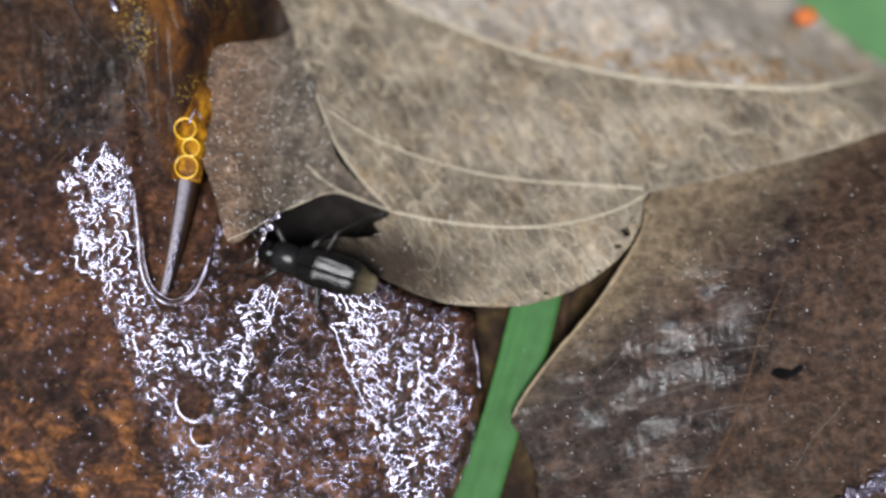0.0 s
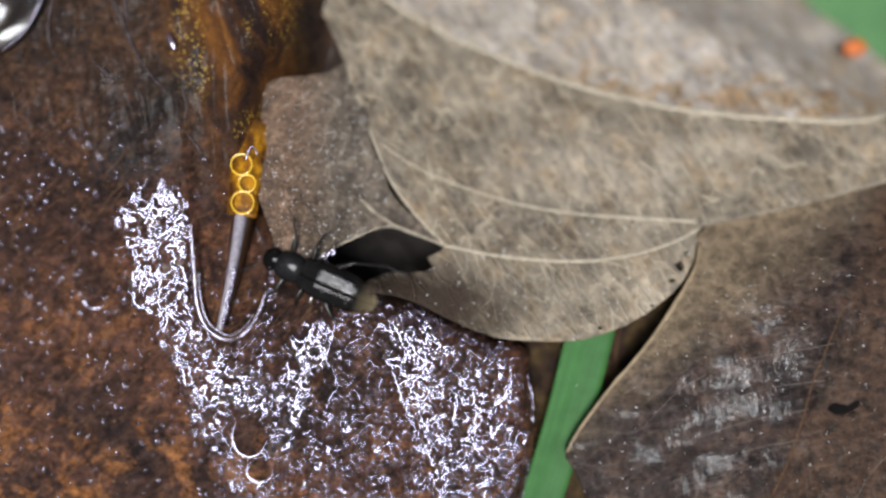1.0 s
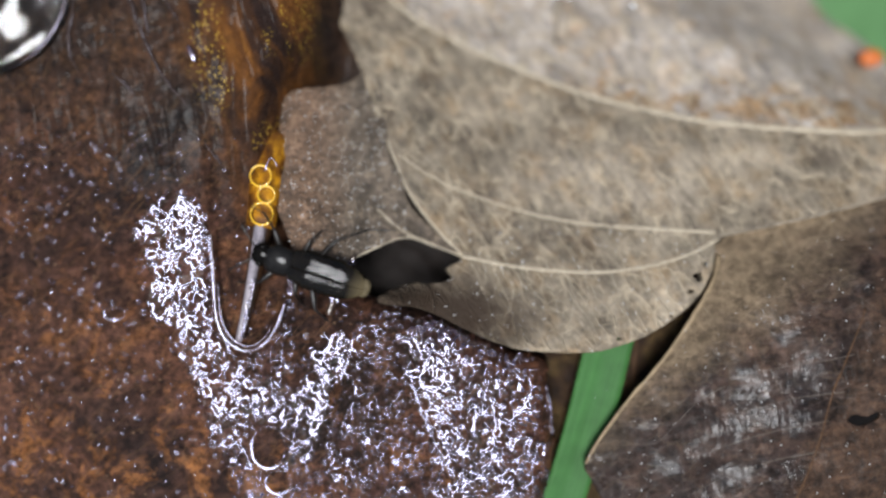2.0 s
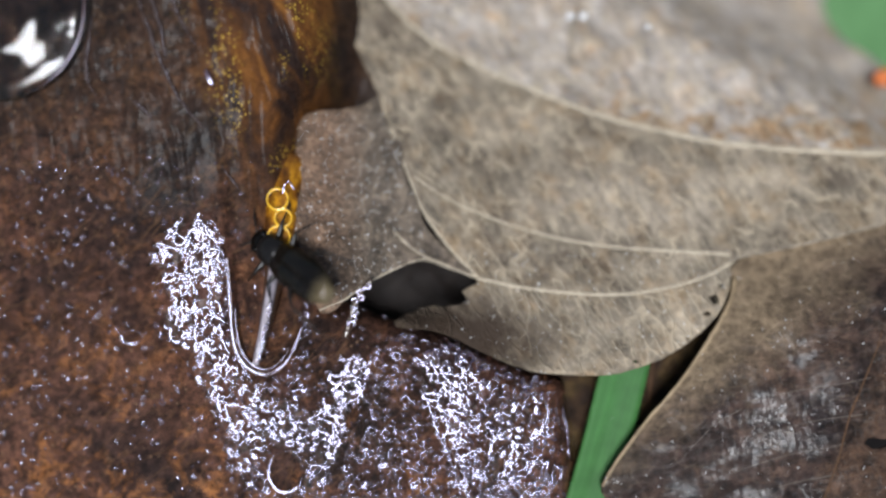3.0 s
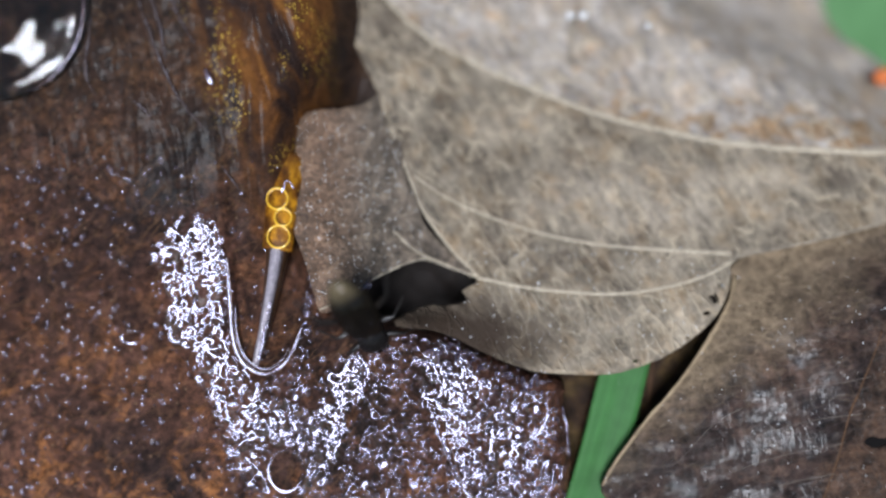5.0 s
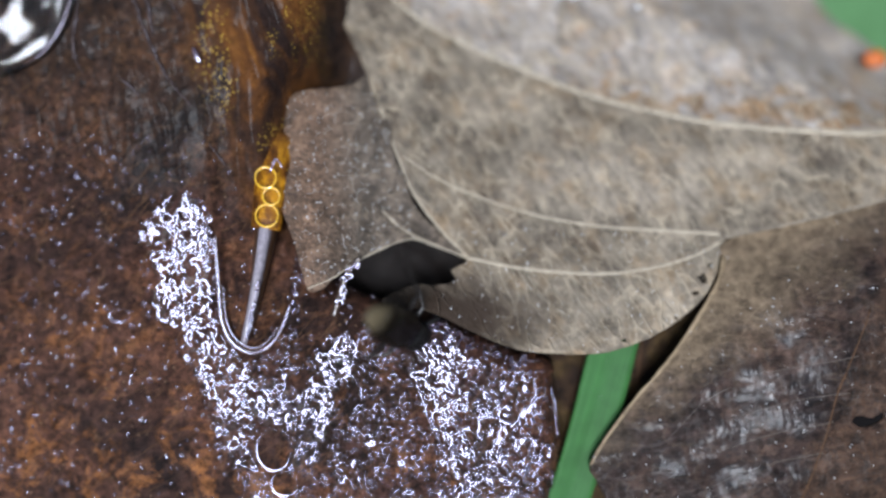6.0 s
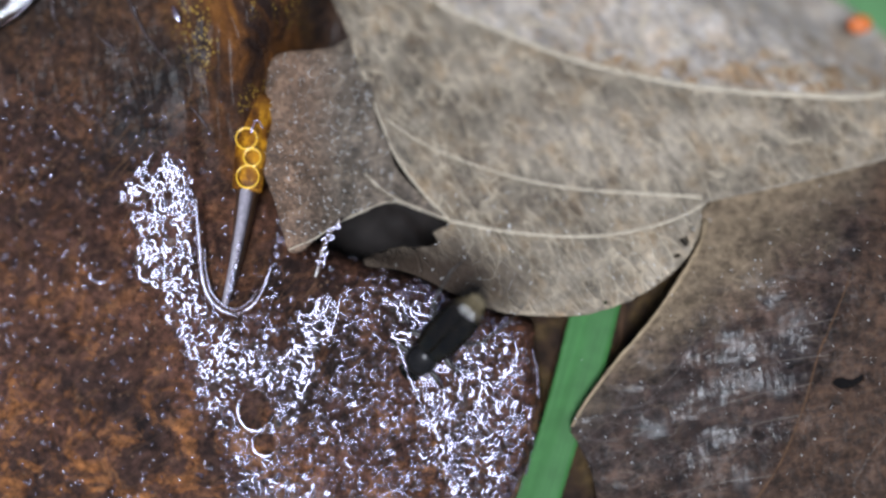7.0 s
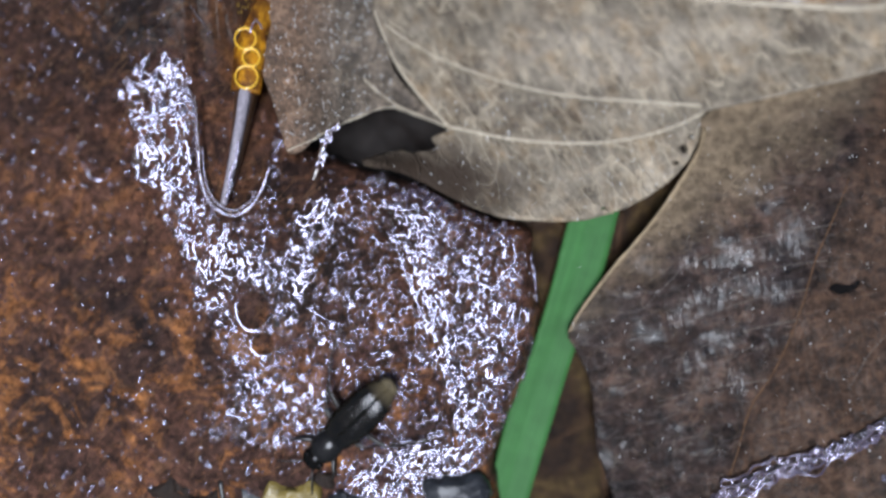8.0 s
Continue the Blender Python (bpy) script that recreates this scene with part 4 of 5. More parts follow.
# ---------------------------------------------------------------- a brown leaf beneath the grass blade
def build_under_leaf():
    t = thing("under_leaf", "dark brown wet leaf beneath the grass blade", "leaf")
    poly = ragged(spline([(-0.14, -0.30), (3.93, 0.37), (8.32, 0.03), (12.72, 2.06), (12.39, -2.00), (7.65, -8.76), (6.80, -15.53), (8.32, -23.99), (-2.84, -23.99), (-0.47, -15.53), (0.54, -7.07)], 0.4, True), 0.1, 7.0)
    def level(x, y):
        return -2.4 + 0.03 * x + bumps(x, y, 2.0, 0.3, 15.0)

    sheet("blade", poly, level, 0.3, 0.2, UNDER, t)
    vein([(7.31, -2.67), (6.80, -8.76), (6.29, -15.53), (6.80, -22.30)], level, 0.10, 0.16, RIB, t, "midrib", 0.2)
    for pts in ([(6.80, -8.76), (3.25, -10.79), (0.54, -13.84)], [(7.14, -4.70), (3.93, -5.72), (1.56, -8.09)], [(6.36, -14.86), (3.25, -16.55), (-0.14, -19.93)]):
        vein(pts, level, 0.05, 0.02, RIB, t, "vein", 0.2)


def mat_under():
    """Soaked brown leaf with ochre and olive patches between the veins."""
    m = Mat("brown wet leaf skin")
    big, fine = m.noise(0.45, 5, 0.65, 0.5), m.noise(2.2, 6, 0.7)
    col = m.ramp(big, (0.38, (0.016, 0.009, 0.006)), (0.5, (0.034, 0.018, 0.009)), (0.62, (0.062, 0.038, 0.014)))
    col = m.mix(0.9, col, m.ramp(fine, (0.36, 0.3), (0.64, 1.6)), "MULTIPLY")
    net = m.ramp(m.cells(0.9, "DISTANCE_TO_EDGE", m.warp(0.9, 0.6)), (0.0, 1.0), (0.07, 0.0))
    col = m.mix(m.math("MULTIPLY", net, 0.5), col, (0.030, 0.016, 0.009))
    return m.set(Base_Color=col, Roughness=0.5, Specular_IOR_Level=0.15, Normal=m.bump(m.math("ADD", fine, big), 0.2))


# added sheet under the torn leaf, with the hollow's shade in its colour
def build_hollow_dark():
    t = thing("hollow_dark", "added black leaf sheet under the torn dry leaf, dark for the hollow's shade", "leaf")
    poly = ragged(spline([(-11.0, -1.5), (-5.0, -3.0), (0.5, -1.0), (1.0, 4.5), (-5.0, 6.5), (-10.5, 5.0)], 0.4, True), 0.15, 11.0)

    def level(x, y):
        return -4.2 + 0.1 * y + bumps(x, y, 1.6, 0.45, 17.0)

    sheet("blade", poly, level, 0.3, 0.2, HOLLOW, t)
    vein([(-10.2, 3.6), (-6.0, 2.6), (-2.0, 2.2), (0.6, 1.8)], level, 0.16, 0.10, HOLLOW, t, "midrib", 0.1)
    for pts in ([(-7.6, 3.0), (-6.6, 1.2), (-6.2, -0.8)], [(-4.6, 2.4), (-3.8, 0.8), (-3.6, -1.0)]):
        vein(pts, level, 0.08, 0.04, HOLLOW, t, "vein", 0.1)


UNDER = mat_under()
# near-black base stands in for the shade inside the hollow
HOLLOW = mat_plain("black for the shaded hollow", (0.013, 0.0095, 0.008), 0.55, 0.3, 1.4, 0.9, Specular_IOR_Level=0.15)
build_under_leaf()
build_hollow_dark()


# ---------------------------------------------------------------- bubbles and drops
def dome(x, y, z, rx, ry, h, rim=0.0, k=20, rings=6, ripple=0.0):
    """A low dome with a raised rim, and rings of ripples."""
    verts, faces = [(x, y, z + h)], []
    for i in range(1, rings + 1):
        u = i / rings
        zz = z + h * (1 - u * u) + rim * math.exp(-(((u - 0.85) / 0.1) ** 2)) - (0.1 if i == rings else 0)
        for j in range(k):
            a = 2 * math.pi * j / k
            wave = ripple * u * math.sin(15.5 * u + 0.5 * math.sin(2 * a)) * (0.65 + 0.35 * math.sin(3 * a + 0.6))
            verts.append((x + rx * u * math.cos(a), y + ry * u * math.sin(a), zz + wave))
    for j in range(k):
        faces.append((0, 1 + j, 1 + (j + 1) % k))
        for i in range(rings - 1):
            a, b = 1 + i * k + j, 1 + i * k + (j + 1) % k
            faces.append((a, a + k, b + k, b))
    return verts, faces


def ring_bubble(x, y, rx, ry, label):
    t = thing("bubble", label, "bubble", "large bubbles on the wet leaf")
    z = float(film_level(np.array([x]), np.array([y]))[0])
    part("cap", mesh_of(*dome(x, y, z, rx * 0.95, ry * 0.95, 0.12, 0.0, 24, 6)), FILM, t, "clear cap over the brown leaf")
    ring = [(x + rx * math.cos(a), y + ry * math.sin(a), z + 0.12 + 0.006 * x * rx * math.cos(a) + 0.02 * math.sin(3 * a)) for a in np.linspace(0, 2 * math.pi, 41)]
    tube("rim", ring, [0.006 + 0.055 * max(0.0, math.cos(a - 4.1)) ** 0.8 for a in np.linspace(0, 2 * math.pi, 41)], RIM, t, 10, "", 0.3)


def contour_lines(x0, x1, y0, y1, step, field):
    """The lines on which a field is nought, as chains of points."""
    xs, ys = np.arange(x0, x1, step), np.arange(y0, y1, step)
    gx, gy = np.meshgrid(xs, ys)
    g = field(gx.ravel(), gy.ravel()).reshape(gx.shape)
    rows, cols = g.shape
    total = rows * cols
    up = g > 0
    case = up[:-1, :-1] * 1 + up[:-1, 1:] * 2 + up[1:, 1:] * 4 + up[1:, :-1] * 8
    # sides of a cell: 0 below, 1 right, 2 above, 3 left
    pairs = {1: ((3, 0),), 2: ((0, 1),), 3: ((3, 1),), 4: ((1, 2),), 5: ((3, 2), (0, 1)), 6: ((0, 2),), 7: ((3, 2),), 8: ((2, 3),), 9: ((0, 2),), 10: ((0, 3), (1, 2)), 11: ((1, 2),), 12: ((1, 3),), 13: ((0, 1),), 14: ((0, 3),)}
    near = {}
    for k, joins in pairs.items():
        for i, j in zip(*np.nonzero(case == k)):
            side = (i * cols + j, total + i * cols + j + 1, (i + 1) * cols + j, total + i * cols + j)
            for a, b in joins:
                near.setdefault(side[a], []).append(side[b])
                near.setdefault(side[b], []).append(side[a])

    def place(e):
        i, j = divmod(e % total, cols)
        if e < total:
            k = g[i, j] / (g[i, j] - g[i, j + 1])
            return (xs[j] + k * step, ys[i])
        k = g[i, j] / (g[i, j] - g[i + 1, j])
        return (xs[j], ys[i] + k * step)
    lines, done = [], set()
    ends = [e for e, n in near.items() if len(n) == 1]
    for first in ends + list(near):
        if first in done:
            continue
        chain, at = [first], first
        done.add(first)
        while True:
            on = [n for n in near[at] if n not in done]
            if not on:
                break
            at = on[0]
            done.add(at)
            chain.append(at)
        closed = len(chain) > 3 and chain[0] in near[chain[-1]]
        lines.append((np.array([place(e) for e in chain]), closed))
    return lines


def froth_field(x, y, seed=20, stops=(1.3, 0.76, 0.55, 0.43, 0.28, 0.13, 0.02, -0.06)):
    """Positive inside the humps and bubbles of the water skin."""
    wx = x + 0.30 * perlin(x * 0.9, y * 0.9, seed + 1)
    wy = y + 0.30 * perlin(x * 0.9, y * 0.9, seed + 2)
    f = froth_at(x, y)
    n = perlin(wx * 2.3, wy * 1.95, seed + 3) + 0.70 * perlin(wx * 4.4, wy * 3.8, seed + 4)
    return n - np.interp(f, (0.0, 0.12, 0.25, 0.35, 0.5, 0.65, 0.8, 1.0), stops)


def thick_froth(x, y):
    """A second skin of bubbles where the froth is thickest."""
    return froth_field(x, y, 50, (1.5, 1.5, 1.5, 1.4, 1.1, 0.6, 0.12, -0.02))


def build_bubbles():
    for (x, y), rx, ry in BIG:
        ring_bubble(x, y, rx, ry, "clear water bubble with a bright rim on the brown leaf")
    leaf = bpy.data.objects["wet_leaf"]
    rnd = random.Random(5)
    verts, faces, parts = [], [], 0

    def add(path, radii, flat, sides=6):
        v, f = tube_bm(path, radii, sides, flat)
        faces.extend(tuple(n + len(verts) for n in w) for w in f)
        verts.extend(tuple(w) for w in v)

    # froth: rims of bubbles and crests of the wrinkled skin; the nearest small rims are pieces of their own
    pieces = []
    for line, closed in contour_lines(-24.0, 2.6, -19.2, 7.4, 0.05, froth_field) + contour_lines(-22.0, 2.6, -19.2, 7.0, 0.05, thick_froth):
        if len(line) < 7:
            continue
        if closed:
            line = np.vstack([line, line[:2]])
        # even steps of about a tenth of a millimetre
        run = np.concatenate([[0], np.cumsum(np.linalg.norm(np.diff(line, axis=0), axis=1))])
        if run[-1] < 0.8:
            continue
        k = max(5, int(run[-1] / 0.08))
        u = np.linspace(0, run[-1], k)
        line = np.column_stack([np.interp(u, run, line[:, 0]), np.interp(u, run, line[:, 1])])
        # the skin gleams in stretches
        x, y = line.T
        gleam = perlin(x * 1.3, y * 1.3, 31) + 0.9 * perlin(x * 3.1, y * 3.1, 32) + (0.42 if run[-1] < 1.7 else 0.24)
        good = (gleam > -0.25) & inside(x, y, FILM_EDGE) & clear_of_bubbles(x, y, 1.12)
        stretch, runs = [], []
        for n in range(k):
            if good[n]:
                stretch.append(n)
            if (not good[n] or n == k - 1) and stretch:
                if len(stretch) > 3:
                    runs.append(stretch)
                stretch = []
        for idx in runs:
            pieces.append((line[idx], np.clip(0.048 + 0.052 * gleam[idx], 0.03, 0.095), run[-1]))
    every = np.vstack([p for p, _, _ in pieces])
    level = film_level(every[:, 0], every[:, 1])
    at = 0
    for xy, r, length in pieces:
        z = level[at:at + len(xy)]
        at += len(xy)
        z = 0.55 * z + 0.45 * z.mean() + 0.05 + rnd.gauss(0.09, 0.035) * (xy[:, 1] - xy[:, 1].mean())
        r = r * np.minimum(1, np.sin(np.linspace(0.25, 2.9, len(xy))) + 0.35)
        path = np.column_stack([xy, z])
        add(path, r, 0.4)
    # single bubbles: rims with a dark middle, the nearest as pieces of their own
    rims = []
    for v in range(8):
        span = (6.28, 6.28, 5.2, 4.4, 6.28, 3.6, 5.6, 4.9)[v]
        turns = np.linspace(-0.6, span - 0.6, 19)
        wide = [0.11 + 0.10 * max(0.0, math.sin(a - 0.3 * v)) for a in turns]
        rims.append(tube_bm([(math.cos(a), (0.8 + 0.03 * v) * math.sin(a), 0.12 * math.sin(a)) for a in turns], wide, 6, 0.45))
    meshes = []
    for v, f in rims:
        me = bpy.data.meshes.new("bubble")
        bm = mesh_of(v, f)
        bm.to_mesh(me)
        bm.free()
        me.polygons.foreach_set("use_smooth", [True] * len(me.polygons))
        me.materials.append(RIM)
        meshes.append(me)
    found, grid = [], {}
    for _ in range(7500):
        x, y, r = rnd.uniform(-19, 2.0), rnd.uniform(-18.8, 5.5), 0.09 + 0.16 * rnd.random() ** 2
        cell = (int(x // 0.6), int(y // 0.6))
        close = [q for i in (-1, 0, 1) for j in (-1, 0, 1) for q in grid.get((cell[0] + i, cell[1] + j), ())]
        if all((x - a) ** 2 + (y - b) ** 2 > (0.95 * (r + q)) ** 2 for a, b, q in close):
            grid.setdefault(cell, []).append((x, y, r))
            found.append((x, y, r))
    found = np.array(found)
    f = froth_at(found[:, 0], found[:, 1])
    pick = np.array([rnd.random() for _ in found])
    ok = inside(found[:, 0], found[:, 1], FILM_EDGE) & (edge_distance(found[:, 0], found[:, 1], FILM_EDGE) > 0.5) & (pick < np.interp(f, (0.05, 0.12, 0.25, 0.6, 0.8), (0.0, 0.15, 0.85, 0.6, 0.3))) & clear_of_bubbles(found[:, 0], found[:, 1], 1.3)
    found = found[ok]
    for (x, y, r), z in zip(found, film_level(found[:, 0], found[:, 1])):
        k = rnd.randrange(8)
        lean = Matrix.Rotation(rnd.gauss(0.06, 0.05), 3, "X") @ Matrix.Rotation(rnd.uniform(-0.7, 0.7), 3, "Z")
        if parts < 295 and -12.0 < x and -13.5 < y:
            parts += 1
            ob = new("bubble", meshes[k])
            ob.parent = leaf
            ob.matrix_basis = Matrix.LocRotScale((x * MM, y * MM, (z + 0.04) * MM), lean.to_quaternion(), (r, r, r))
            continue
        v, fc = rims[k]
        faces.extend(tuple(n + len(verts) for n in w) for w in fc)
        verts.extend(tuple(p) for p in (np.array(v) * r) @ np.array(lean).T + (x, y, z + 0.04))
    # single specks: tiny bubbles strewn over the wet leaf
    xs = np.array([rnd.uniform(-31.0, 1.5) for _ in range(9000)])
    ys = np.array([rnd.uniform(-19.0, 9.0) for _ in range(9000)])
    f = froth_at(xs, ys)
    pick = np.array([rnd.random() for _ in range(9000)])
    ok = inside(xs, ys, FILM_EDGE) & (pick < 0.10 + 1.2 * f) & (f < 0.75) & clear_of_bubbles(xs, ys, 1.2)
    xs, ys = xs[ok], ys[ok]
    zs = film_level(xs, ys)
    for x, y, z in zip(xs, ys, zs):
        r = 0.04 + 0.11 * rnd.random() ** 3
        a0, span = rnd.uniform(0.3, 2.2), rnd.uniform(2.0, 6.3)
        turns = np.linspace(a0, a0 + span, 7)
        add([(x + r * math.cos(a), y + r * math.sin(a), z + 0.02 + 0.09 * r * math.sin(a)) for a in turns], [0.034] * 7, 0.5, 5)
    # beads built for the glints on the stem tip and on the thread below the torn leaf, and foam on the wet ridges of
    # the damp leaf
    spots = []
    for x, y in spline([(-15.16, -2.10), (-14.81, -0.28), (-14.63, 0.82)], 0.16):
        spots.append((x + rnd.uniform(-0.05, 0.05), y, 1.22 - 0.06 * y, rnd.uniform(0.06, 0.11)))
    for x, y in spline([(-9.21, 1.80), (-9.78, 1.04), (-10.03, 0.35), (-10.22, -0.28)], 0.16):
        spots.append((x + rnd.gauss(-0.06, 0.12), y, 0.85, rnd.uniform(0.08, 0.2)))
    for line, wide, dens in ((RIDGE, 0.35, 9), (RIDGE_2, 0.6, 16)):
        for x, y in spline(line, 0.5):
            for _ in range(dens):
                a, b = x + rnd.gauss(0, 0.3), y + rnd.gauss(0, wide * 0.7)
                spots.append((a, b, float(dark_level(np.array([a]), np.array([b]))[0]) + 0.22, rnd.uniform(0.10, 0.26)))
    for x, y, z, r in spots:
        a0, span = rnd.uniform(-3, 3), rnd.uniform(1.5, 5.5)
        turns = np.linspace(a0, a0 + span, 9)
        add([(x + r * math.cos(a), y + 0.8 * r * math.sin(a), z + 0.03 + 0.09 * r * math.sin(a)) for a in turns], [0.055] * 9, 0.45)
    me = bpy.data.meshes.new("froth")
    me.from_pydata([tuple(c * MM for c in p) for p in verts], [], faces)
    me.polygons.foreach_set("use_smooth", [True] * len(me.polygons))
    me.materials.append(RIM)
    tagged(new("froth", me), "white froth of tiny bubbles on the wet leaf", "froth", kind="stuff")


RIDGE = [(11.05, -19.77), (12.63, -18.63), (15.14, -17.46), (17.63, -16.46), (19.50, -15.64), (21.51, -14.50), (23.82, -13.20), (27.19, -11.27)]
RIDGE_2 = [(21.93, -17.93), (23.16, -17.28), (25.59, -17.53), (28.02, -17.17)]
build_bubbles()


def build_crests():
    """Long creases of the water film, between the patches of froth."""
    leaf = bpy.data.objects["wet_leaf"]
    for line in ([(-9.07, -2.16), (-9.31, -3.25), (-9.74, -4.28), (-10.42, -4.65), (-10.97, -5.58), (-11.34, -6.83), (-11.53, -7.76)], [(-10.38, -2.31), (-10.73, -3.34), (-11.04, -4.18), (-10.85, -5.27)],
                 [(-6.01, -4.19), (-5.57, -5.60), (-5.01, -7.17), (-4.35, -8.58), (-3.89, -9.68), (-3.64, -10.94), (-3.14, -12.20), (-2.82, -13.77)], [(0.61, -4.44), (0.70, -5.40), (0.19, -6.34), (-0.25, -7.01), (-0.63, -7.87), (-1.01, -8.64)],
                 [(1.68, -5.13), (2.00, -6.76), (2.00, -9.02), (1.74, -10.94), (1.35, -12.51)], [(1.16, -7.99), (0.90, -9.26), (0.51, -10.19)], [(-7.38, -13.72), (-6.69, -13.04), (-5.88, -12.80), (-5.13, -13.31)],
                 [(-18.42, 4.62), (-17.75, 4.38), (-17.27, 3.45)], [(-16.34, -2.21), (-15.78, -3.23), (-15.04, -3.89)], [(-14.67, -11.78), (-13.87, -11.85), (-12.83, -11.55), (-12.33, -11.06)]):
        xy = spline(line, 0.12)
        z = film_level(xy[:, 0], xy[:, 1])
        z = 0.3 * z + 0.7 * (z.mean() + 0.10 * (xy[:, 1] - xy[:, 1].mean()))
        jit = np.array([noise.noise((a * 2.5, b * 2.5, 8.0)) for a, b in xy])
        tube("crest", np.column_stack([xy[:, 0] + 0.10 * jit, xy[:, 1], z + 0.05]), 0.034 + 0.034 * jit, RIM, leaf, 8, "", 0.4)


build_crests()


def build_streaks():
    """Highlight streaks on the running water above the froth, built as smooth strands."""
    t = thing("water_glints", "soft highlight streaks on the water over the brown leaf, built as strands", "water")
    for line, r in (([(-21.70, 20.22), (-21.45, 17.69), (-20.69, 15.17), (-19.52, 12.33), (-18.10, 10.38)], 0.10), ([(-21.01, 20.85), (-20.82, 18.01), (-20.25, 15.80), (-20.00, 13.91)], 0.12), ([(-20.31, 21.16), (-20.00, 18.96), (-19.43, 16.75), (-18.42, 14.86)], 0.08),
                    ([(-24.10, 18.64), (-23.97, 15.80), (-24.29, 13.28), (-23.78, 12.14)], 0.10), ([(-22.01, 12.02), (-21.26, 11.45), (-20.75, 10.88)], 0.10), ([(-17.28, 8.55), (-16.46, 7.16)], 0.05)):
        xy = spline(line, 0.2)
        n = len(xy)
        z = film_level(xy[:, 0], xy[:, 1])
        jit = bumps(xy[:, 0], xy[:, 1], 0.8, 1.0, 6.0)
        tube("strand", np.column_stack([xy[:, 0] + 0.12 * jit, xy[:, 1], z + 0.03]), 1.1 * r * (0.15 + np.sin(np.linspace(0.1, 3.0, n))) * (1 + 0.6 * jit), SKIN, t, 12, "", 0.4)
    xy = spline([(-17.85, 13.56), (-17.69, 13.12), (-17.47, 12.68)], 0.1)
    tube("strand", np.column_stack([xy, film_level(xy[:, 0], xy[:, 1]).max() + 0.25 + 0.1 * (xy[:, 1] - xy[0, 1])]), 0.17 * np.sin(np.linspace(0.3, 2.8, len(xy))), RIM, t, 10, "bright bead of water", 0.5)


build_streaks()


def build_drops():
    (x, y), = [(-29.18, 16.94)]
    t = thing("water_drop", "large clear water drop standing on the wet leaf", "water")
    part("dome", mesh_of(*dome(x, y, 2.75, 5.3, 5.2, 1.15, 0.0, 72, 48, 0.185)), WATER, t)
    turns = np.linspace(-1.25, 0.9, 30)
    arc = [(x + 5.2 * math.cos(a), y + 5.1 * math.sin(a), 3.2 + 0.1 * 5.1 * math.sin(a)) for a in turns]
    tube("rim", arc, 0.03 + 0.05 * np.sin(np.linspace(0, math.pi, 30)), EDGE, t, 8, "thin bright rim", 0.5)
    for (x, y), r in zip([(2.80, 18.40), (3.62, 18.40), (7.53, 17.60)], (0.24, 0.26, 0.17)):
        z = float(dry_level(np.array([x]), np.array([y]))[0])
        t = part("dew_drop", mesh_of(*ellipsoid(x, y, z + 0.3 + r * 0.7, r, r, r)), DEW_GLINT)
        tagged(t, "small dew drop on the dry leaf, whitened for its glint", "dew drop", "dew drops on the dry leaf")


def build_dew():
    """Fine dew specks on the leaves, their glints put in as white colour."""
    rnd = random.Random(11)
    verts, faces = [], []
    oct_v = [(1, 0, 0), (-1, 0, 0), (0, 1, 0), (0, -1, 0), (0, 0, 1), (0, 0, -1)]
    oct_f = [(0, 2, 4), (2, 1, 4), (1, 3, 4), (3, 0, 4), (2, 0, 5), (1, 2, 5), (3, 1, 5), (0, 3, 5)]
    for level, edge, (x0, x1, y0, y1), count in (
        (dark_level, DARK_EDGE, (3, 27, -18, 5), 430), (dry_level, DRY_EDGE, (-7, 12, -4, 4), 300), (flap_level, FLAP_EDGE, (-14, -6, 1, 12), 650),
        (lambda x, y: blade_level(y) + 0.05 + 0 * x, None, (3.6, 6.2, -8.5, -3.5), 60)):
        xs = np.array([rnd.uniform(x0, x1) for _ in range(count)])
        ys = np.array([rnd.uniform(y0, y1) for _ in range(count)])
        ok = inside(xs, ys, edge) if edge is not None else xs > -1e9
        if level is dark_level:
            ok &= ys < 2.5 + 0.27 * (xs - 11.8)
        found = [(x, y, 0.022 + 0.05 * rnd.random() ** 2) for x, y in zip(xs[ok], ys[ok])]
        zs = level(np.array([p[0] for p in found]), np.array([p[1] for p in found]))
        for (x, y, r), z in zip(found, zs):
            faces += [tuple(i + len(verts) for i in q) for q in oct_f]
            verts += [(x + r * a, y + r * b, z + r * 0.4 + r * c) for a, b, c in oct_v]
    me = bpy.data.meshes.new("dew_specks")
    me.from_pydata([tuple(c * MM for c in p) for p in verts], [], faces)
    me.polygons.foreach_set("use_smooth", [True] * len(me.polygons))
    me.materials.append(DEW_GLINT)
    tagged(new("dew_specks", me), "fine dew specks on the leaves, whitened for their glints", "dew", kind="stuff")


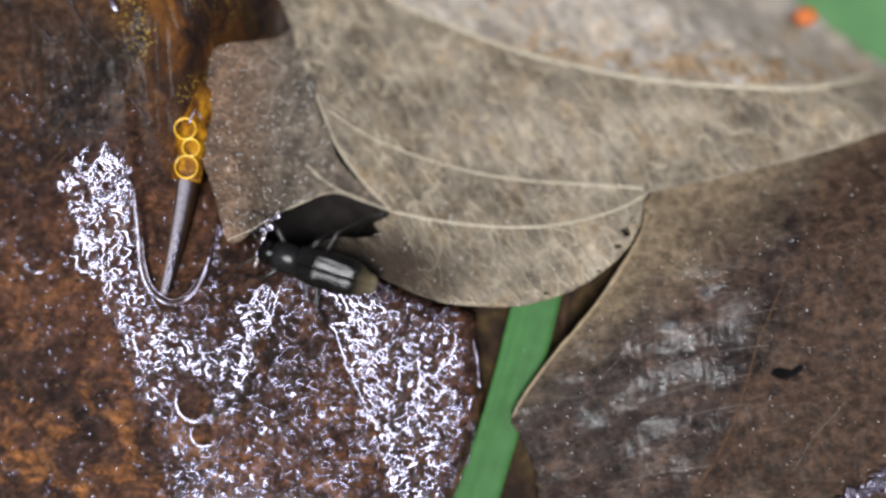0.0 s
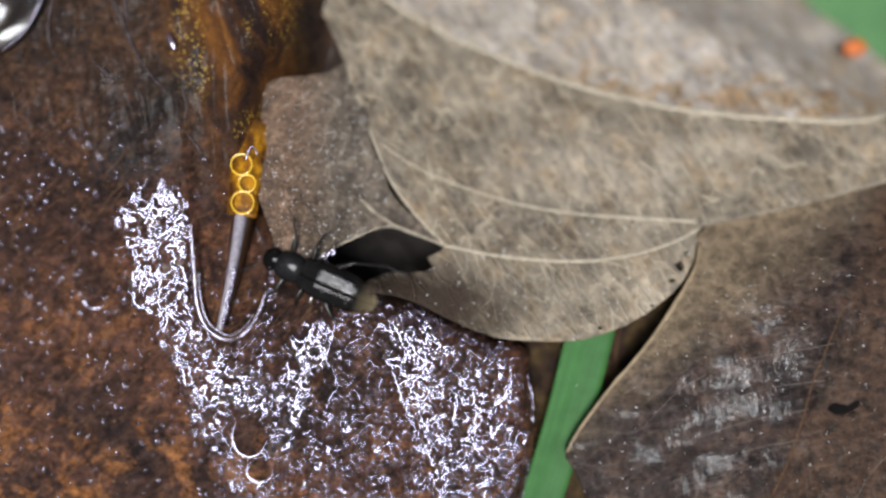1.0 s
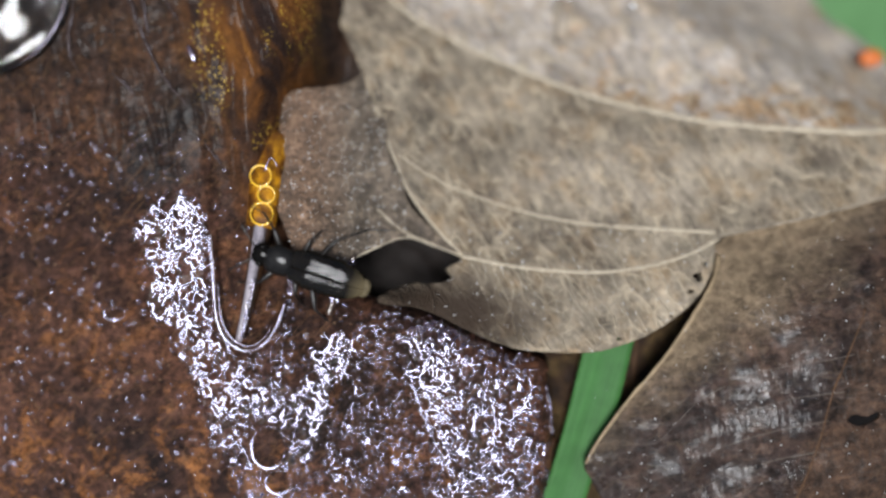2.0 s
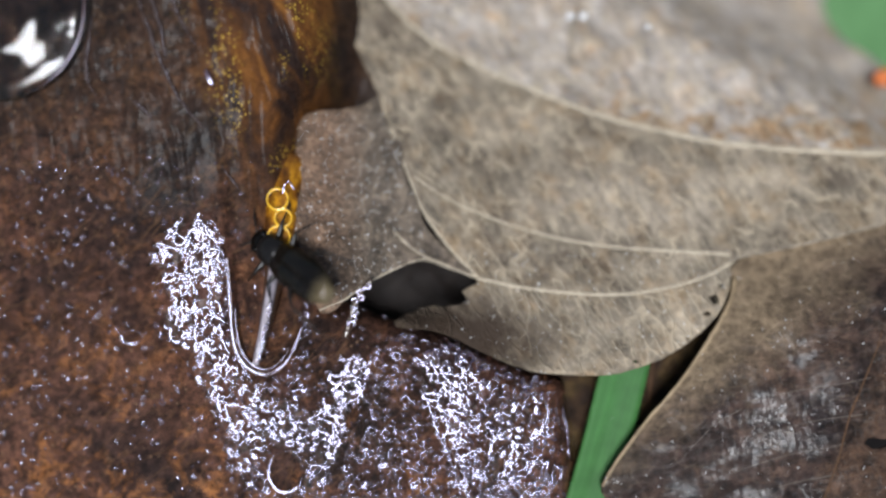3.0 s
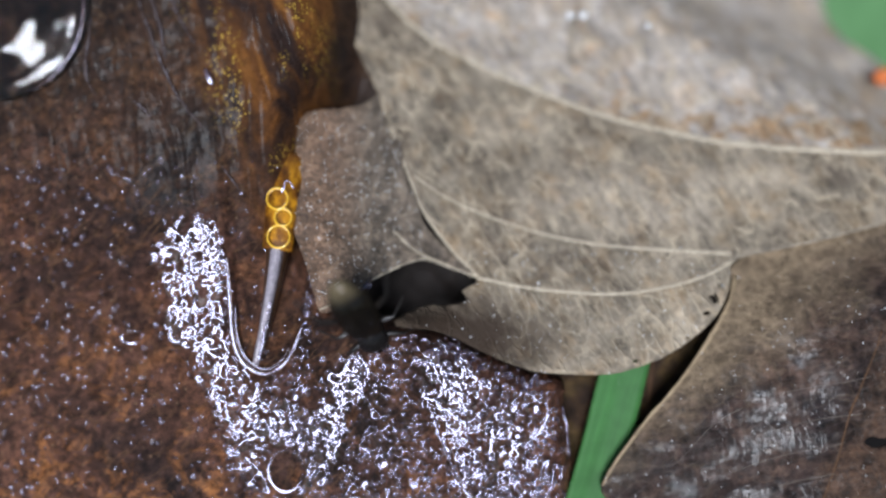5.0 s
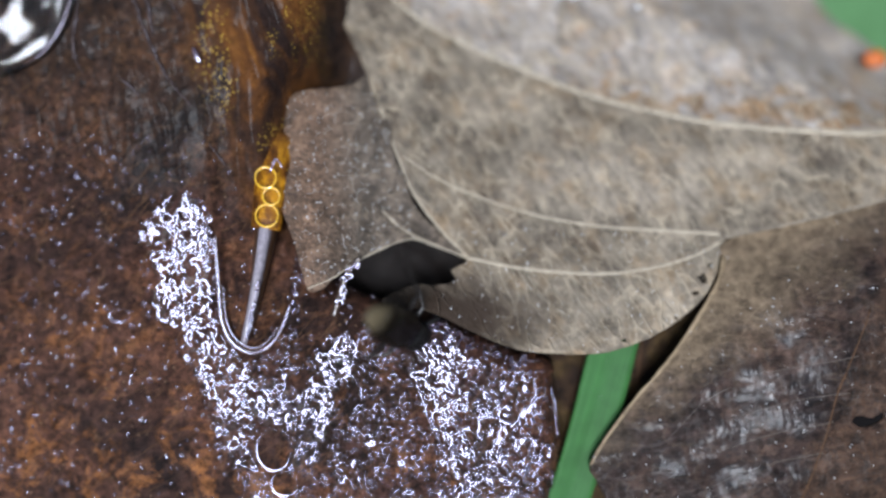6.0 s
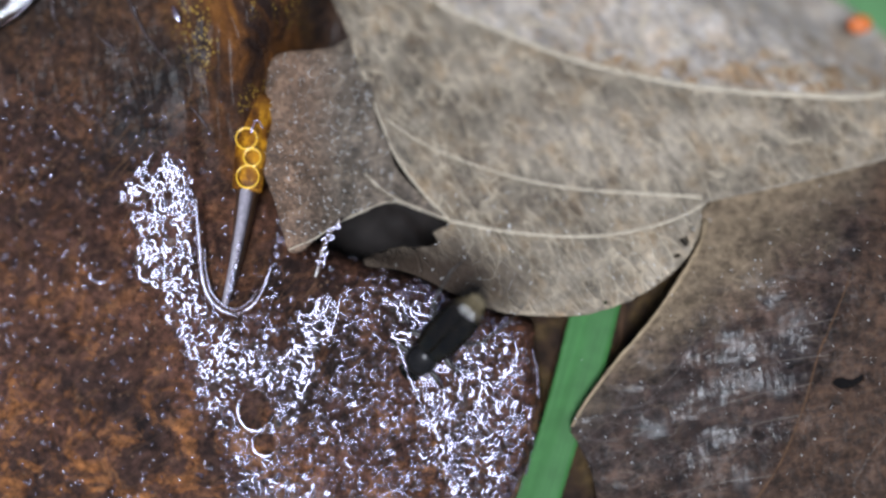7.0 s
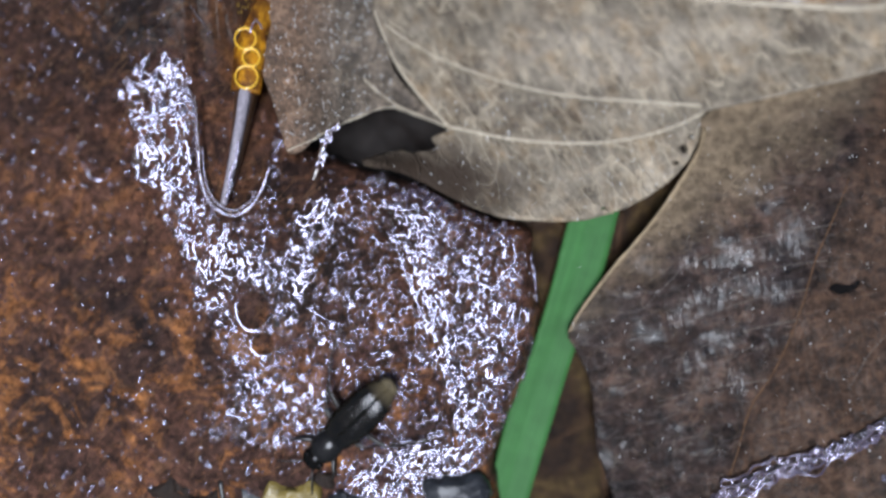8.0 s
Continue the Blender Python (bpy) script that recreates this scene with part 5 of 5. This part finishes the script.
def build_veinlets():
    """Fine side veins of the curled front lobe and beside the ribs."""
    t = bpy.data.objects["dry_leaf"]
    rnd = random.Random(3)
    rib = spline([(-3.07, 2.12), (-0.13, 1.54), (3.14, 1.21), (5.76, 1.24), (8.39, 1.67), (10.39, 2.33), (11.75, 3.13)], 0.45)
    rows = [(rib, (0.55, -1.0), 2.0, 3.8), (rib, (-0.5, 0.8), 0.7, 1.6)]
    rib2 = spline([(-4.78, 6.84), (-2.13, 5.69), (1.20, 4.65), (4.51, 4.07), (7.81, 3.81), (11.11, 3.60)], 0.8)
    rows.append((rib2, (0.5, -0.9), 0.8, 1.8))
    rows.append((rib2, (-0.3, 0.9), 1.0, 3.4))
    for line, (dx, dy), lo, hi in rows:
        for x, y in line[1:-1]:
            n = rnd.uniform(lo, hi)
            a = rnd.uniform(-0.75, 0.45)
            x += rnd.uniform(-0.3, 0.3)
            if rnd.random() < 0.25:
                continue
            pts = [(x + dx * n * u + a * u * u * n, y + dy * n * u + 0.24 * math.sin(9 * u + 3 * x) * u) for u in (0, 0.18, 0.36, 0.55, 0.75, 1.0)]
            px, py = np.array(pts).T
            ok = inside(px, py, DRY_EDGE)
            pts = [p for p, k in zip(pts, ok) if k]
            if len(pts) > 1:
                vein(pts, dry_level, rnd.uniform(0.016, 0.034), 0.008, FINE, t, "veinlet", 0.2, 0.5)


def build_margin_details():
    """Bits at the rim of the view: an orange bud, stones, grit and a twig at the foot of the wet leaf."""
    (x, y), = [(23.36, 14.97)]
    b = part("bud", mesh_of(*ellipsoid(x, y, -5.8, 0.75, 0.6, 0.5)), ORANGE)
    tagged(b, "small orange bud beside the dry leaf", "bud")
    # the three black-brown lumps are added to darken the leaf's shaded foot
    for (x, y), r, m, word in zip([(-2.41, -18.43), (-12.05, -18.60), (-10.80, -18.49), (-13.78, -18.96), (-18.60, -18.30), (-16.60, -18.80), (-10.00, -17.60), (-8.60, -18.90)],
                               ((1.9, 1.2, 0.7), (1.4, 0.8, 0.6), (1.0, 0.7, 0.6), (0.8, 0.8, 0.5), (1.9, 1.1, 0.6), (1.3, 0.9, 0.6), (0.9, 0.6, 0.5), (1.1, 0.7, 0.5)), (STONE, OCHRE, OCHRE, STONE, CRUMB, CRUMB, CRUMB, STONE),
                               ("dark grey wet stone", "ochre wet grain of grit", "ochre wet grain of grit", "dark grey wet stone", "black-brown wet debris lump added for the shade", "black-brown wet debris lump added for the shade", "black-brown wet debris lump added for the shade", "dark grey wet stone")):
        v, f = ellipsoid(x, y, 0.9, *r, 24, 16, 0.8)
        v = [(p + 0.5 * noise.noise((1.3 * p, 1.3 * q, c)), q + 0.5 * noise.noise((1.3 * q, c, 1.3 * p)), c + 0.25 * noise.noise((c + 5, 2 * p, 2 * q))) for p, q, c in v]
        s = part("pebble", mesh_of(v, f), m)
        tagged(s, word + " at the foot of the wet leaf", "pebble")
    # one strip stands for the small stem together with its shadow
    stalk = vein([(3.15, 18.25), (2.95, 17.50), (2.84, 16.50), (2.78, 15.20)], dry_level, 0.22, 0.13, DULL, None, "stalk_with_shadow", -0.5, 0.2)
    tagged(stalk, "short stalk with dew drops on the dry leaf, its shadow built in", "stalk")
    ridge = spline(RIDGE, 0.3)
    leaf = bpy.data.objects["damp_leaf"]
    z = dark_level(ridge[:, 0], ridge[:, 1])
    wob = np.array([0.22 + 0.10 * noise.noise((x, y, 2.0)) for x, y in ridge])
    tube("wet_ridge", np.column_stack([ridge, z + 0.02]), wob * 1.6, WET, leaf, 10, "glossy wet ridge", 0.35)
    ridge2 = spline(RIDGE_2, 0.3)
    z = dark_level(ridge2[:, 0], ridge2[:, 1])
    tube("wet_ridge", np.column_stack([ridge2, z + 0.02]), [0.7] * len(ridge2), WET, leaf, 10, "glossy wet ridge", 0.3)
    # glistening creases along both ridges
    rnd = random.Random(21)
    for line, spread, count in ((ridge, 0.55, 7), (ridge2, 1.0, 8)):
        for k in range(count):
            a = rnd.randrange(0, max(1, len(line) // 2))
            b = min(len(line), a + rnd.randrange(len(line) // 3, len(line) * 2 // 3 + 2))
            run = spline(line[a:b:3], 0.12)
            jit = np.array([(noise.noise((x * 1.3, y * 1.3, k + 1.0)), noise.noise((x * 1.3, y * 1.3, k + 30.0))) for x, y in run])
            run = run + (rnd.gauss(0, 0.4) * spread, rnd.gauss(-0.15, 0.7) * spread) + 0.45 * jit
            z = dark_level(run[:, 0], run[:, 1]) + 0.30 + 0.12 * jit[:, 0]
            tube("crease", np.column_stack([run, z]), 0.05 + 0.05 * np.abs(jit[:, 1]), RIM, leaf, 7, "", 0.45)
    xy = [(-15.51, -17.70), (-15.40, -18.60), (-15.04, -19.86)]
    t = tube("twig", [(x, y, 1.1) for x, y in spline(xy, 0.3)], [0.2] * len(spline(xy, 0.3)), LEG, None, 8)
    tagged(t, "dark reddish wet twig end", "twig")


# ---------------------------------------------------------------- beetle
def ellipsoid(cx, cy, cz, rx, ry, rz, nu=20, nv=12, power=1.0):
    verts, faces = [(cx + rx, cy, cz)], []
    for i in range(1, nv):
        th = math.pi * i / nv
        for j in range(nu):
            a = 2 * math.pi * j / nu
            s = math.sin(th) ** power
            verts.append((cx + rx * math.cos(th), cy + ry * s * math.cos(a), cz + rz * s * math.sin(a)))
    verts.append((cx - rx, cy, cz))
    for j in range(nu):
        faces.append((0, 1 + j, 1 + (j + 1) % nu))
        for i in range(nv - 2):
            a, b = 1 + i * nu + j, 1 + i * nu + (j + 1) % nu
            faces.append((a, a + nu, b + nu, b))
        e = 1 + (nv - 2) * nu
        faces.append((len(verts) - 1, e + (j + 1) % nu, e + j))
    return verts, faces


BEETLE_SIZE = 1.12


def wing_case(s):
    """One wing case: parallel-sided, domed, falling to the seam and tapered to the tail."""
    nu, nv = 34, 21
    verts, faces = [], []
    for i in range(nu):
        u = i / (nu - 1)
        x = 0.62 - 3.85 * u
        w = 0.98 * min(1.0, 0.80 + 0.9 * u) * max(0.0, 1 - max(0.0, (u - 0.52) / 0.485) ** 2.3) ** 0.62
        h = 0.60 * min(1.0, 0.72 + 1.3 * u) * max(0.0, 1 - max(0.0, (u - 0.58) / 0.43) ** 2.2) ** 0.6
        for j in range(nv):
            v = j / (nv - 1)
            y = w * math.sin(v * math.pi / 2) ** 0.9
            q = min(1.0, y / (w + 1e-6))
            z = h * (0.86 * (1 - q ** 4) ** 0.5 + 0.14 * (1 - q)) - 0.05 * h * math.exp(-(q / 0.08) ** 2)
            verts.append((x, s * (0.012 + y), z - 0.08))
        verts.append((x, s * 0.012, -0.16))
    m = nv + 1
    for i in range(nu - 1):
        for j in range(m):
            a, b = i * m + j, i * m + (j + 1) % m
            faces.append((a, b, b + m, a + m) if s < 0 else (a, a + m, b + m, b))
    return verts, faces


def build_beetle():
    """Nose along x, at rest on z = -0.7."""
    t = thing("beetle", "slender glossy black-brown beetle with a beige tail", "beetle")
    part("abdomen", mesh_of(*ellipsoid(-1.2, 0, -0.22, 2.05, 0.84, 0.34, 22, 14, 0.6)), SHELL, t)
    for s in (1, -1):
        part("wing_case", mesh_of(*wing_case(s)), CASE, t, "glossy dark bronze wing case")
    part("tail_tip", mesh_of(*ellipsoid(-3.08, 0, -0.08, 0.34, 0.50, 0.20, 18, 12, 0.8)), TAIL, t, "pale beige tail tip")
    part("thorax", mesh_of(*ellipsoid(1.22, 0, 0.0, 0.72, 0.76, 0.46, 24, 14, 0.42)), SHIELD, t, "dull grey-black neck shield")
    head = part("head", mesh_of(*ellipsoid(2.12, 0, -0.06, 0.52, 0.54, 0.34, 18, 12, 0.55)), SHELL, t)
    for s in (1, -1):
        part("eye", mesh_of(*ellipsoid(2.16, 0.44 * s, 0.02, 0.24, 0.16, 0.2, 12, 8)), SHELL, head)
        path = [(2.5 + 1.0 * u, s * (0.25 + 1.0 * u), 0.05 + 0.35 * u - 0.3 * u * u) for u in np.linspace(0, 1, 9)]
        tube("antenna", path, [0.04 + 0.018 * (k % 2) for k in range(9)], LEG, head, 6)
    legs = []
    for x, ahead, long in ((1.35, 1.0, 1.0), (0.3, -0.35, 1.0), (-0.45, -1.35, 1.35)):
        for s in (1, -1):
            knee = np.array((0.45 * ahead, 0.95 * s, 0.16)) * long
            heel = knee + np.array((0.75 * ahead, 0.55 * s, -0.50)) * long
            toe = heel + np.array((0.70 * ahead, 0.18 * s, -0.08)) * long
            path = np.vstack([np.linspace((0, 0, 0), knee, 6), np.linspace(knee, heel, 6)[1:], np.linspace(heel, toe, 5)[1:]])
            radii = [0.10, 0.14, 0.15, 0.14, 0.11, 0.07, 0.06, 0.06, 0.06, 0.065, 0.05, 0.035, 0.04, 0.03, 0.035]
            leg = tube("leg", path, radii, LEG, t, 7)
            leg.location = (x * MM, 0.5 * s * MM, -0.22 * MM)
            legs.append((leg, x, s))
    for ob in t.children_recursive:
        ob.data.transform(Matrix.Diagonal((BEETLE_SIZE, BEETLE_SIZE, BEETLE_SIZE, 1)))
        ob.location = ob.location * BEETLE_SIZE
    return t, legs


beetle, beetle_legs = build_beetle()
build_drops()
build_dew()
build_veinlets()
build_margin_details()

# seconds; millimetres; nose down and heading in degrees
BEETLE_PATH = [
    (0.0, -7.24, -0.89, 1.66, 0, 163),
    (0.1, -8.21, -0.50, 1.57, 0, 159),
    (0.3, -9.70, -0.34, 1.29, 0, 155),
    (0.5, -9.89, -0.05, 1.25, 0, 155),
    (0.6, -9.75, 0.22, 1.25, 0, 146),
    (0.8, -9.92, 0.41, 1.25, 0, 147),
    (1.0, -10.23, 0.41, 1.25, 0, 156),
    (1.1, -10.39, 0.38, 1.25, 0, 163),
    (1.3, -10.40, 0.48, 1.25, 0, 165),
    (1.7, -11.02, 0.96, 1.45, 0, 167),
    (2.2, -12.35, 1.98, 1.45, 0, 155),
    (2.8, -13.66, 3.13, 1.80, 28, 140),
    (3.0, -13.56, 3.16, 2.00, 30, 146),
    (3.1, -13.63, 3.35, 2.00, 36, 162),
    (3.2, -13.47, 3.32, 2.00, 39, 178),
    (3.3, -13.18, 3.52, 2.00, 43, 192),
    (3.4, -12.95, 3.61, 2.00, 43, 198),
    (3.5, -12.61, 3.43, 2.00, 43, 205),
    (3.6, -12.33, 3.24, 1.80, 44, 222),
    (3.7, -12.02, 2.75, 1.75, 38, 242),
    (3.8, -11.70, 2.24, 1.70, 30, 261),
    (3.9, -11.55, 2.15, 1.60, 24, 266),
    (4.0, -11.35, 2.02, 1.55, 18, 270),
    (4.2, -10.90, 0.95, 1.55, 26, 278),
    (4.4, -10.44, 0.31, 1.55, 39, 285),
    (4.7, -10.10, 0.12, 1.77, 45, 288),
    (5.2, -8.54, -0.67, 2.32, 50, 301),
    (5.8, -6.54, -1.65, 1.91, 58, 319),
    (6.0, -6.44, -1.77, 1.91, 58, 323),
    (6.2, -5.71, -1.92, 1.90, 60, 324),
    (6.4, -4.87, -2.38, 1.88, 60, 314),
    (6.6, -3.93, -2.80, 1.85, 60, 313),
    (6.7, -3.78, -3.30, 1.85, 60, 296),
    (6.8, -3.28, -3.61, 1.83, 60, 249),
    (6.9, -3.40, -4.05, 1.80, 42, 240),
    (7.0, -3.76, -4.62, 1.75, 22, 228),
    (7.1, -3.72, -5.12, 1.68, 12, 234),
    (7.2, -3.95, -5.79, 1.62, 7, 244),
    (7.3, -4.37, -6.88, 1.63, 7, 246),
    (7.4, -4.58, -6.91, 1.64, 7, 244),
    (7.5, -5.18, -8.76, 1.66, 7, 237),
    (7.6, -6.09, -10.21, 1.68, 7, 237),
    (7.7, -6.64, -11.29, 1.70, 7, 236),
    (7.8, -8.46, -13.76, 1.75, 7, 230),
    (7.9, -8.67, -14.64, 1.76, 7, 226),
    (8.0, -8.62, -14.75, 1.77, 7, 225),
]


def motions():
    rolls = ((0.0, -8), (0.6, -14), (1.7, -14), (2.8, -12), (3.3, 0), (3.7, 16), (4.1, 20), (4.6, 8), (5.5, 0), (8.0, 0))
    walk(beetle, [(t, pose(x * MM, y * MM, z * MM) @ pose(0, 0, 0, 0, 0, yaw) @ pose(0, 0, 0, 0, dip, 0) @ pose(0, 0, 0, np.interp(t, *zip(*rolls)), 0, 0)) for t, x, y, z, dip, yaw in BEETLE_PATH])
    times = [i * 0.2 for i in range(41)]
    for leg, x, s in beetle_legs:
        side = s * (1 if x in (1.35, -0.45) else -1)
        rows = []
        for i, t in enumerate(times):
            busy = 1.0 if (t < 1.2 or 2.8 <= t <= 4.2 or t > 6.2) else 0.35
            k = BEETLE_SIZE * MM
            rows.append((t, pose(x * k, 0.5 * s * k, -0.22 * k, 0, 0, busy * 16 * side * (1 if i % 2 else -1))))
        walk(leg, rows)


motions()
